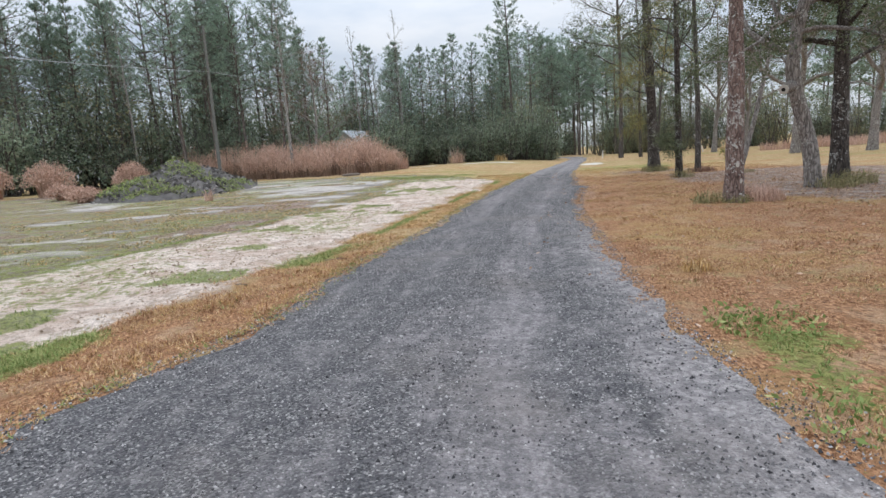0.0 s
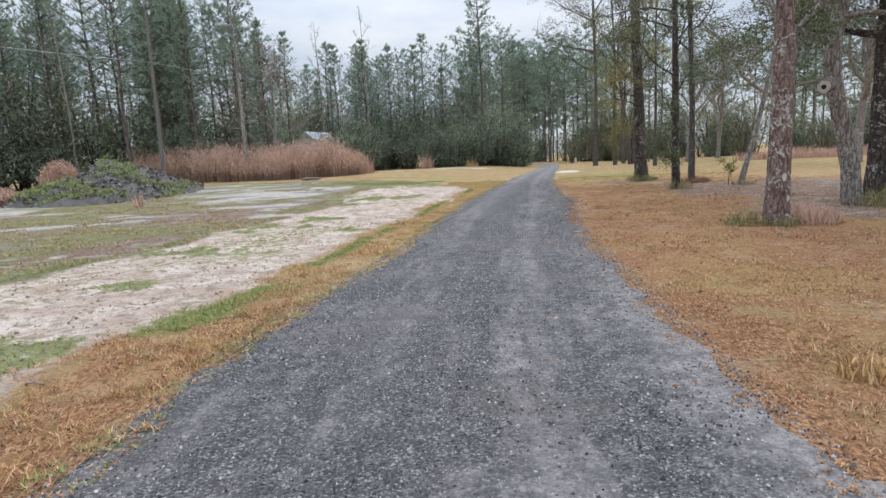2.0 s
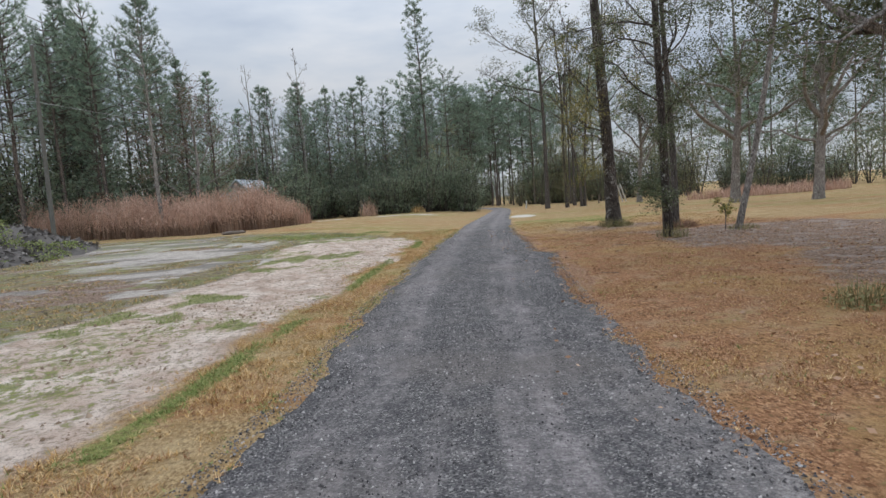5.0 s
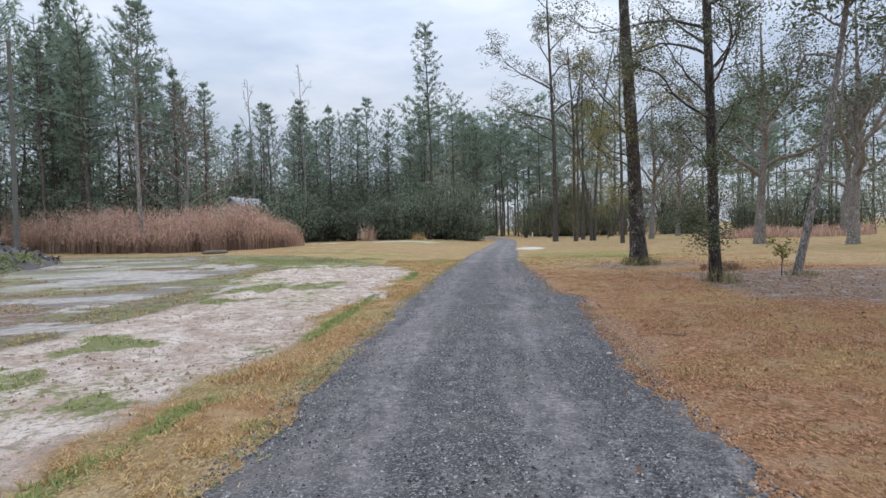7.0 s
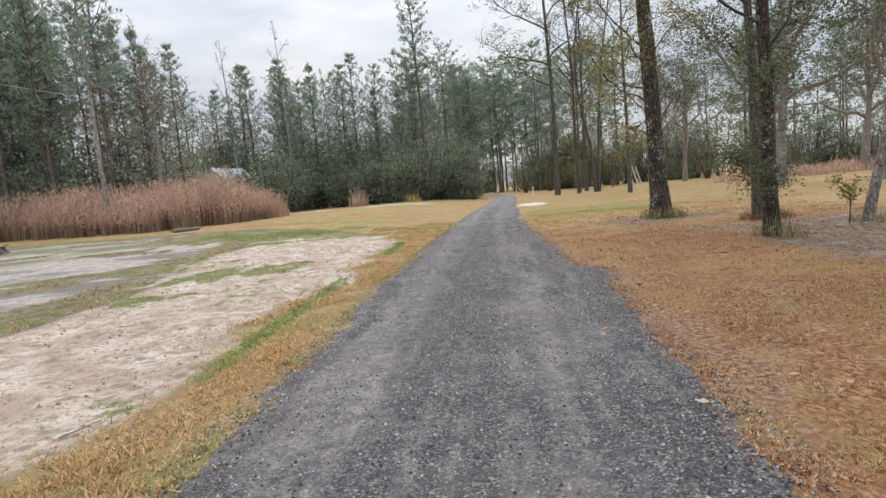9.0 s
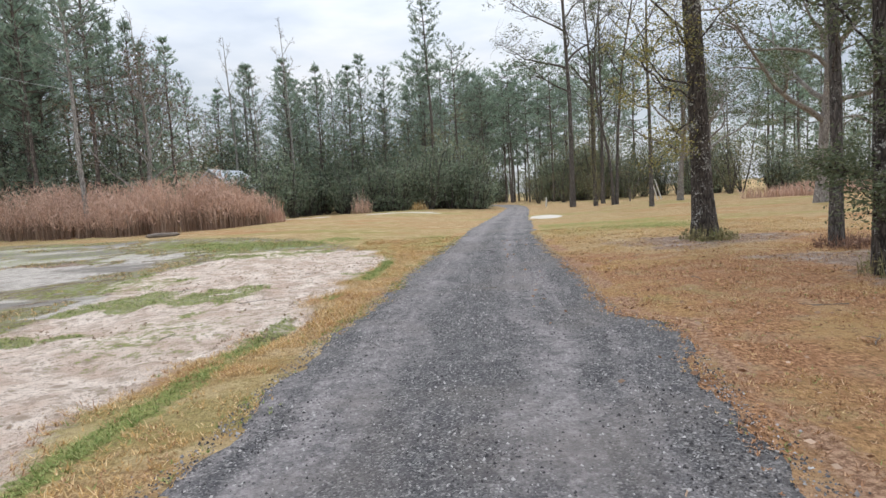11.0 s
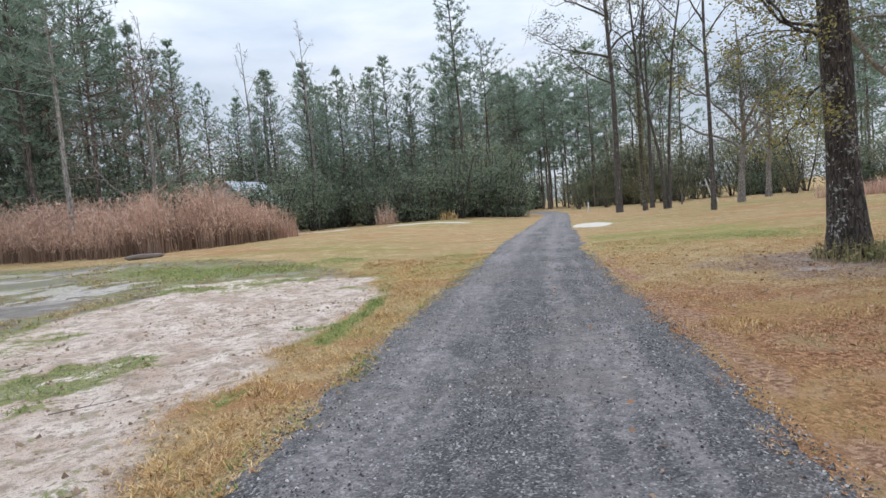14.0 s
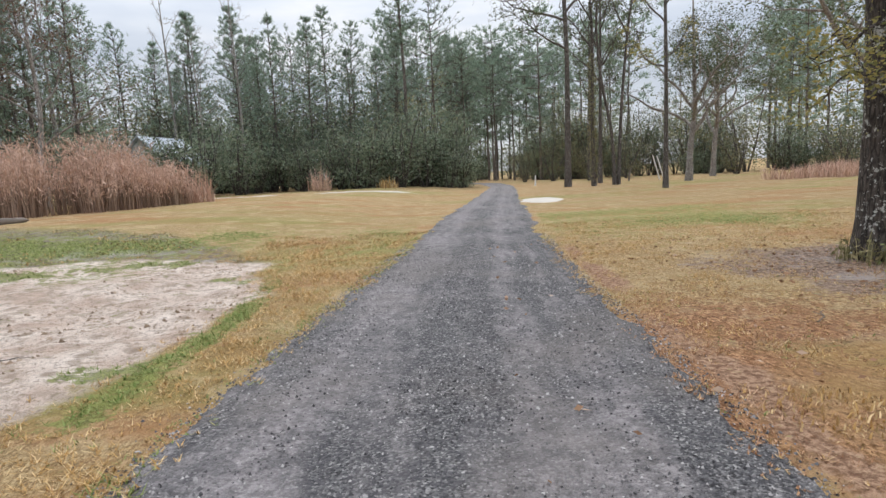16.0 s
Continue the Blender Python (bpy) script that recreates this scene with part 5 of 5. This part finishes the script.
def fallen_log(x, y, length, radius, turn):
    rng = np.random.default_rng(7)
    h = Heap()
    k = np.linspace(-0.5, 0.5, 9)
    h.tube(np.stack([k * length, 0.06 * np.sin(k * 5), radius * 0.85 + 0 * k], 1), radius * np.array([0.05, 0.9, 1.05, 1, 1.1, 0.95, 1, 0.85, 0.05]), 9, rng, 0.08)
    ob = part("fallen_log", shade_smooth(h.mesh("fallen_log")), LOG_WOOD)
    ob.matrix_basis = placed(x, y, 1, turn, 0.0)
    return tagged(ob, "short weathered log lying before the broom grass", "log")


fallen_log(-6.7, 43.8, 1.5, 0.11, 12)

# ---- utility line ----
POLE_WOOD = plain("pole_wood", (0.19, 0.185, 0.165), 0.9, scale=6.0)
WIRE = plain("grey_wire", (0.42, 0.43, 0.44), 0.45, 0.6)
IRON = plain("dull_iron", (0.22, 0.22, 0.22), 0.5, 0.8)


def utility_pole(x, y, height):
    root = thing("utility_pole", "weathered grey wooden utility pole", "utility pole", "poles of the line", (x, y, float(land(x, y))))
    h = Heap()
    k = np.linspace(0, 1, 7)
    h.tube(np.stack([0.012 * height * k, 0 * k, -0.3 + (height + 0.3) * k], 1), 0.135 - 0.045 * k, 10)
    bm = bmesh.new()
    part("post", shade_smooth(h.mesh("pole_post")), POLE_WOOD, root)
    bmesh.ops.create_cone(bm, cap_ends=True, segments=10, radius1=0.105, radius2=0.08, depth=0.06)
    bmesh.ops.translate(bm, verts=bm.verts, vec=(0.012 * height, 0, height + 0.02))
    part("cap", bm, IRON, root)
    pin = bmesh.new()
    bmesh.ops.create_cone(pin, cap_ends=True, segments=10, radius1=0.06, radius2=0.04, depth=0.16)
    bmesh.ops.translate(pin, verts=pin.verts, vec=(0.012 * height * 0.8, -0.14, 8.75))
    part("insulator", pin, IRON, root)
    return root


utility_pole(-16.75, 43.7, 11.6)
utility_pole(-9.0, 77.5, 11.6)
utility_pole(-24.8, 8.5, 9.0)


def wire(points, radius=0.017):
    h = Heap()
    pts = []
    for a, b in zip(points, points[1:]):
        for f in np.linspace(0, 1, 14, endpoint=False):
            p = np.array(a) * (1 - f) + np.array(b) * f
            p[2] -= 0.35 * 4 * f * (1 - f)
            pts.append(p)
    pts.append(np.array(points[-1], float))
    h.tube(np.array(pts), np.full(len(pts), radius), 5)
    return tagged(part("overhead_wire", h.mesh("overhead_wire"), WIRE), "thin pale overhead wire hung between poles", "wire")


wire([(-24.7, 8.4, 6.6), (-16.65, 43.55, 8.9), (-8.9, 77.4, 11.3)])
wire([(-24.7, 8.4, 8.2), (-16.6, 43.55, 11.0), (-8.9, 77.4, 11.6)], 0.009)

# ---- house behind the trees ----
ROOF = plain("pale_metal_roof", (0.60, 0.65, 0.70), 0.5, 0.0, 2.0, 0.12)
SIDING = plain("white_siding", (0.72, 0.72, 0.71), 0.7, 0.0, 3.0, 0.12)
GLASS, gt = material("window_glass")
finish(gt, (0.05, 0.06, 0.07), 0.08, specular=0.6)


def box(x0, y0, z0, x1, y1, z1, bevel=0.0):
    bm = bmesh.new()
    bmesh.ops.create_cube(bm, size=1)
    bmesh.ops.scale(bm, vec=(x1 - x0, y1 - y0, z1 - z0), verts=bm.verts)
    bmesh.ops.translate(bm, vec=((x0 + x1) / 2, (y0 + y1) / 2, (z0 + z1) / 2), verts=bm.verts)
    if bevel:
        bmesh.ops.bevel(bm, geom=bm.edges[:], offset=bevel, segments=1, affect="EDGES")
    return bm


def house(x, y, turn):
    z = float(land(x, y))
    root = thing("house", "small white house with a pale metal gable roof", "house", at=(x, y, z))
    root.rotation_euler = (0, 0, radians(turn))
    w, d, eave, ridge = 2.4, 2.3, 2.9, 4.9
    for name, b in (("wall", (-w, -d, -0.2, w, -d + 0.2, eave)), ("wall", (-w, d - 0.2, -0.2, w, d, eave)), ("wall", (-w, -d + 0.2, -0.2, -w + 0.2, d - 0.2, eave)), ("wall", (w - 0.2, -d + 0.2, -0.2, w, d - 0.2, eave))):
        part(name, box(*b), SIDING, root)
    for sx in (-w, w - 0.2):
        bm = bmesh.new()
        v = [bm.verts.new((sx + e, yy, zz)) for e in (0, 0.2) for yy, zz in ((-d, eave), (d, eave), (0, ridge))]
        for f in ((0, 2, 1), (3, 4, 5), (0, 1, 4, 3), (1, 2, 5, 4), (2, 0, 3, 5)):
            bm.faces.new([v[i] for i in f])
        part("gable", bm, SIDING, root)
    for sgn in (-1, 1):
        bm = bmesh.new()
        lo, hi = (sgn * (d + 0.4), eave - 0.22), (0, ridge + 0.03)
        v = [bm.verts.new((xx, yy, zz + e)) for xx in (-w - 0.35, w + 0.35) for e in (0, 0.1) for yy, zz in (lo, hi)]
        for f in ((0, 1, 3, 2), (4, 6, 7, 5), (0, 4, 5, 1), (2, 3, 7, 6), (0, 2, 6, 4), (1, 5, 7, 3)):
            bm.faces.new([v[i] for i in f])
        roof = part("roof", bm, ROOF, root)
        for q in range(20):
            fx = -w - 0.3 + q * (2 * w + 0.6) / 19
            rib = bmesh.new()
            r = [rib.verts.new((fx + e, yy, zz + up)) for e in (-0.02, 0.02) for up in (0.1, 0.15) for yy, zz in (lo, hi)]
            for f in ((0, 1, 3, 2), (4, 6, 7, 5), (2, 3, 7, 6)):
                rib.faces.new([r[i] for i in f])
            part("rib", rib, ROOF, roof)
    for wx in (-1.2, 1.2):
        win = part("window", box(wx - 0.42, -d - 0.02, 0.95, wx + 0.42, -d + 0.03, 2.15), GLASS, root)
        for b in ((wx - 0.5, -d - 0.05, 2.15, wx + 0.5, -d, 2.23), (wx - 0.5, -d - 0.07, 0.87, wx + 0.5, -d, 0.95), (wx - 0.5, -d - 0.05, 0.95, wx - 0.42, -d, 2.15), (wx + 0.42, -d - 0.05, 0.95, wx + 0.5, -d, 2.15), (wx - 0.02, -d - 0.045, 0.95, wx + 0.02, -d, 2.15)):
            part("frame", box(*b), SIDING, win)


house(-10.6, 74.5, 68)

# ---- small things on the lawn ----
PALE_SAND = plain("pale_sand", (0.60, 0.55, 0.48), 0.95, scale=6.0, vary=0.15)


def sand_pile(x, y, rx, ry, top, turn):
    n = 40
    u, v = np.meshgrid(np.linspace(-1.1, 1.1, n), np.linspace(-1.1, 1.1, n))
    c, s = math.cos(radians(turn)), math.sin(radians(turn))
    wx, wy = x + rx * u * c - ry * v * s, y + rx * u * s + ry * v * c
    q = np.hypot(u, v) * (1 + 0.10 * lattice(wx, wy, 0.8, 51) + 0.05 * lattice(wx, wy, 0.25, 52))
    z = land(wx, wy) + top * np.clip(1.25 * (1 - q ** 2), -1, 0.9) + 0.02 * lattice(wx, wy, 0.3, 53)
    i, j = np.meshgrid(np.arange(n - 1), np.arange(n - 1))
    a = (j * n + i).ravel()
    ob = part("sand_pile", shade_smooth(mesh_of("sand_pile", np.stack([wx, wy, z], -1).reshape(-1, 3), np.stack([a, a + 1, a + n + 1, a + n], 1))), PALE_SAND)
    return tagged(ob, "low flat heap of pale sand beside the lane", "sand pile")


sand_pile(13.1, 47.9, 0.95, 1.9, 0.08, -18)


def stake(x, y, height, thick, lean, turn, label, mat):
    h = Heap()
    k = np.linspace(0, 1, 4)
    h.tube(np.stack([lean * k, 0 * k, -0.1 + (height + 0.1) * k], 1), thick * np.array([1.05, 1, 0.97, 0.9]), 7)
    ob = part("stake", shade_smooth(h.mesh("stake")), mat)
    ob.matrix_basis = placed(x, y, 1, turn, 0.0)
    return tagged(ob, label, "stake")


stake(20.5, 70, 0.9, 0.07, 0.05, 0, "short white marker post on the lawn", SIDING)
stake(30.8, 73, 1.1, 0.09, 0.1, 0, "stubby pale post on the lawn", LOG_WOOD)
stake(34.0, 73, 2.3, 0.06, -0.75, 0, "leaning pale pole on the far lawn", SIDING)
stake(34.5, 73.1, 2.2, 0.06, -0.8, 5, "leaning pale pole on the far lawn", SIDING)

# pale dirt track across the field before the wood
def dirt_track():
    k = np.linspace(0, 1, 60)
    x, y = -8 + 18 * k, 66.5 - 10 * k ** 0.8 + 3 * k ** 2
    off = np.linspace(-0.55, 0.55, 7)
    gx = x[:, None] + 0.45 * off[None] + 0.1 * lattice(x, y, 1.5, 55)[:, None]
    gy = y[:, None] + 0.6 * off[None]
    z = land(gx, gy) + 0.05 * (1 - (off[None] / 0.5) ** 4) - 0.03 + 0.05 * lattice(gx, gy, 1.1, 56)
    i, j = np.meshgrid(np.arange(6), np.arange(59))
    a = (j * 7 + i).ravel()
    me = shade_smooth(mesh_of("dirt_track", np.stack([gx, gy, z], -1).reshape(-1, 3), np.stack([a, a + 1, a + 8, a + 7], 1)))
    return tagged(part("dirt_track", me, PALE_SAND), "thin pale sandy track across the field", "track", kind="structure")


dirt_track()

# ---- loose cover, uncounted ----


def off_road(x, y):
    return np.maximum(road_l(y) - x, x - road_r(y))


def grass_cover():
    """Shaggy dead turf in tufts on both sides of the lane."""
    rng = np.random.default_rng(91)
    n = 300000
    y = 1.2 + 36 * rng.random(n) ** 1.2
    side = rng.random(n) < 0.34
    d = np.where(side, 3.6 * rng.random(n) ** 1.1, 10.5 * rng.random(n) ** 1.35) - 0.26
    x = np.where(side, road_l(y) - d, road_r(y) + d)
    q = zones(x, y)
    bare = np.clip(np.maximum(q["sand"] * 1.15, 0.75 * q["litter"]), 0, 1)
    clump = 0.55 + 0.5 * lattice(x, y, 0.28, 61) + 0.3 * lattice(x, y, 0.9, 62)
    edge_in = smooth(-0.30, 0.10, off_road(x, y) + 0.12 * lattice(x, y, 0.35, 72))
    keep = rng.random(n) < np.clip(clump, 0.05, 1) * (1 - bare) * edge_in * (1 - 0.8 * q["scuff"])
    x, y, clump, side = x[keep], y[keep], clump[keep], side[keep]
    q = {k: v[keep] for k, v in q.items()}
    size = (0.024 + 0.042 * np.clip(clump, 0, 1)) * np.where(side, 1.5, 0.95)
    size *= 0.6 + 0.4 * smooth(-0.05, 0.25, off_road(x, y))
    pick = rng.random(len(x))
    patch = lattice(x, y, 1.3, 67) + 0.5 * lattice(x, y, 0.4, 68)
    green = q["green"] > 0.25 + 0.5 * pick
    green |= rng.random(len(x)) < np.where(side & (off_road(x, y) < 0.14), 0.4, 0.03 + 0.05 * (patch > 0.7))
    rust = ~green & (rng.random(len(x)) < 0.08 + 0.8 * q["orange"] - 0.25 * patch)
    straw = ~green & ~rust
    for name, k, mat, label in (("dry_turf", rust, RUST_BLADE, "shaggy dead rust-brown turf"), ("straw_turf", straw, STRAW_BLADE, "shaggy dead straw-coloured turf"), ("green_turf", green, GREEN_BLADE, "short green grass among dead turf")):
        h = Heap()
        h.sheaf(np.stack([x[k], y[k], land(x[k], y[k]) - 0.004 + 0.02 * (off_road(x[k], y[k]) < 0)], 1), size[k], 0.0075, rng, 6, 0.6)
        tagged(part(name, h.mesh(name), mat), label, "grass", kind="stuff")


grass_cover()


def green_cover():
    """Green tufts on the sand and along its rim."""
    rng = np.random.default_rng(92)
    x, y = spots(rng, 70000, (-9, 3, 4, 38), lambda a, b: (zones(a, b)["green"] > 0.55) & (off_road(a, b) > 0.1))
    h = Heap()
    h.sheaf(np.stack([x, y, land(x, y) - 0.004], 1), 0.055, 0.011, rng, 5, 0.9)
    tagged(part("green_tufts", h.mesh("green_tufts"), GREEN_BLADE), "green grass tufts on pale sand", "grass", kind="stuff")


green_cover()


def thin_cover():
    """Sparse tufts on the poor ground left of the sand."""
    rng = np.random.default_rng(96)
    x, y = spots(rng, 52000, (-16, 7, 3, 42), lambda a, b: (zones(a, b)["thin"] > 0.5) & (zones(a, b)["sand"] < 0.4) & (zones(a, b)["grey"] < 0.6) & (lattice(a, b, 0.9, 63) + 0.5 * lattice(a, b, 0.3, 64) > 0.05))
    pick = rng.random(len(x))
    for name, k, mat, label in (("drab_tufts", pick < 0.6, DRAB_BLADE, "low drab weeds on poor ground"), ("pale_tufts", pick >= 0.6, STRAW_BLADE, "thin straw grass on poor ground")):
        h = Heap()
        h.sheaf(np.stack([x[k], y[k], land(x[k], y[k]) - 0.004], 1), 0.075, 0.014, rng, 5, 0.8)
        tagged(part(name, h.mesh(name), mat), label, "grass", kind="stuff")


thin_cover()


def pebbles(name, label, x, y, z, size, mat, rng):
    """Small angular stones, each an uneven point."""
    n = len(x)
    base = np.array([[1, 0, -0.3], [0, 1, -0.3], [-1, 0, -0.3], [0, -1, -0.3], [0, 0, 0.75]])
    v = base[None] * rng.uniform(0.65, 1.3, (n, 5, 1)) + rng.normal(size=(n, 5, 3)) * 0.2
    a = rng.uniform(0, 2 * math.pi, n)
    c, s = np.cos(a)[:, None], np.sin(a)[:, None]
    v = np.stack([v[..., 0] * c - v[..., 1] * s, v[..., 0] * s + v[..., 1] * c, v[..., 2]], -1) * size[:, None, None]
    v += np.stack([x, y, z], 1)[:, None]
    f = np.array([[0, 1, 4], [1, 2, 4], [2, 3, 4], [3, 0, 4]])
    faces = (np.arange(n)[:, None, None] * 5 + f[None]).reshape(-1, 3)
    return tagged(part(name, mesh_of(name, v.reshape(-1, 3), faces), mat), label, "gravel", kind="stuff")


def gravel_cover():
    rng = np.random.default_rng(93)
    n = 104000
    y = 1.2 + 33 * rng.random(n) ** 1.15
    s = rng.uniform(-1.06, 1.06, n)
    mid, half = (road_l(y) + road_r(y)) / 2, (road_r(y) - road_l(y)) / 2
    x = mid + s * half
    track = np.exp(-((np.abs(s) - 0.4) / 0.17) ** 2)
    keep = rng.random(n) < 1 - 0.6 * track
    x, y, s = x[keep], y[keep], s[keep]
    size = np.minimum(0.0125, np.exp(rng.normal(math.log(0.0068), 0.42, len(x))))
    z = land(x, y) + np.where(np.abs(s) < 1, 0.03 * (1 - np.abs(s) ** 6) - 0.018 * np.exp(-((np.abs(s) - 0.42) / 0.16) ** 2), 0.0) + size * 0.25
    pebbles("road_gravel", "loose dark grey crushed stone on the lane", x, y, z, size, STONE, rng)
    n = 7000
    y = 1.2 + 34 * rng.random(n)
    off = np.abs(rng.normal(size=n)) * (0.06 + 0.10 * np.clip(lattice(y, 0 * y, 1.4, 69), 0, 1)) - 0.04
    x = np.where(rng.random(n) < 0.5, road_l(y) - off, road_r(y) + off)
    pebbles("verge_gravel", "loose stones strewn from the lane into the grass", x, y, land(x, y) + 0.006, np.exp(rng.normal(math.log(0.006), 0.35, n)), STONE, rng)
    m = 2600
    x, y = spots(rng, m * 6, (-8, 3, 3, 35), lambda a, b: zones(a, b)["sand"] > 0.6)
    k = lattice(x, y, 1.2, 65) + 0.4 * lattice(x, y, 0.4, 66) > -0.1
    x, y = x[k], y[k]
    clod = speckled("dirt_clod", [(0.15, 0.10, 0.065), (0.28, 0.20, 0.14), (0.46, 0.36, 0.27)], 0.95)
    pebbles("sand_clods", "small brown clods of dirt on pale sand", x, y, land(x, y) + 0.004, np.minimum(0.032, np.exp(rng.normal(math.log(0.016), 0.5, len(x)))), clod, rng)


gravel_cover()


def leaf_cover():
    rng = np.random.default_rng(94)
    n = 9000
    y = 1.5 + 32 * rng.random(n)
    x = road_r(y) - 1.2 + 11 * rng.random(n) ** 1.3
    q = zones(x, y)
    keep = rng.random(n) < np.where(x < road_r(y), 0.06, 0.28 + 0.7 * q["litter"]) * smooth(4, 16, y + 3)
    x, y = x[keep], y[keep]
    h = Heap()
    z = land(x, y) + np.where(off_road(x, y) < 0, 0.05, 0.04)
    h.leaves(np.stack([x, y, z], 1), 0.006, 1, 0.058, rng, -0.12, 0.5)
    tagged(part("fallen_leaves", h.mesh("fallen_leaves"), DEAD_LEAF), "scattered brown fallen leaves", "leaves", kind="stuff")


leaf_cover()


def twig(x, y, length, turn, label, seed):
    rng = np.random.default_rng(seed)
    h = Heap()
    p = limb(rng, (0, 0, 0.012), (1, 0, 0), length, 7, 0.18, 0.0)
    p[:, 2] = 0.012
    h.tube(p, np.linspace(0.006, 0.003, 7), 5)
    q = limb(rng, p[3], (0.7, 0.7, 0), length * 0.35, 4, 0.2, 0.0)
    q[:, 2] = 0.014
    h.tube(q, np.linspace(0.005, 0.002, 4), 4)
    ob = part("twig", h.mesh("twig"), LOG_WOOD)
    on_lane = 0.045 if off_road(x, y) < 0 else 0.0
    ob.matrix_basis = placed(x, y, 1, turn, -0.006 - on_lane)
    return tagged(ob, label, "twig", "fallen twigs")


for k, (x, y, ln, turn) in enumerate(((-1.9, 8.8, 0.7, 30), (-2.6, 7.2, 0.5, 170), (-0.3, 17.6, 0.6, 60), (-1.4, 21.5, 0.9, 20), (0.6, 25.4, 1.1, 35), (1.3, 28.6, 0.6, 10), (-0.8, 27, 0.8, 50), (0.2, 23.1, 0.7, 75))):
    twig(x, y, ln * 0.55, turn, "thin dark twig lying on pale sand", 300 + k)
for k, (x, y, ln, turn) in enumerate(((5.3, 17.2, 0.6, 120), (6.8, 20.3, 0.7, 40), (7.6, 24.0, 0.5, 80), (8.3, 27.6, 0.8, 15), (5.9, 12.1, 0.5, 60), (7.9, 21.7, 0.9, 160))):
    twig(x, y, ln * 0.6, turn, "thin grey twig lying in the dry grass", 320 + k)
twig(4.6, 24.6, 0.22, 150, "short pale twig lying on the gravel lane", 340)


# far woods closing the horizon all round
def far_woods():
    rng = np.random.default_rng(95)
    h = Heap()
    n = 620
    a = rng.uniform(0, 2 * math.pi, n)
    r = rng.uniform(150, 215, n)
    x, y = 5 + r * np.cos(a), 30 + r * np.sin(a)
    keep = ~((np.abs(x - road_l(y)) < 7) & (y > 0))
    x, y = x[keep], y[keep]
    top = rng.uniform(11, 18, len(x))
    for k in range(8):
        f = rng.uniform(0.05, 1.0, len(x))
        h.leaves(np.stack([x, y, f * top], 1), (1.5, 1.5, 0.9), 9, 0.9, rng, 0.6, 0.6)
    tagged(part("far_woods", h.mesh("far_woods"), BUSH_LEAF), "distant dark woods closing the horizon", "woods", kind="stuff")


far_woods()
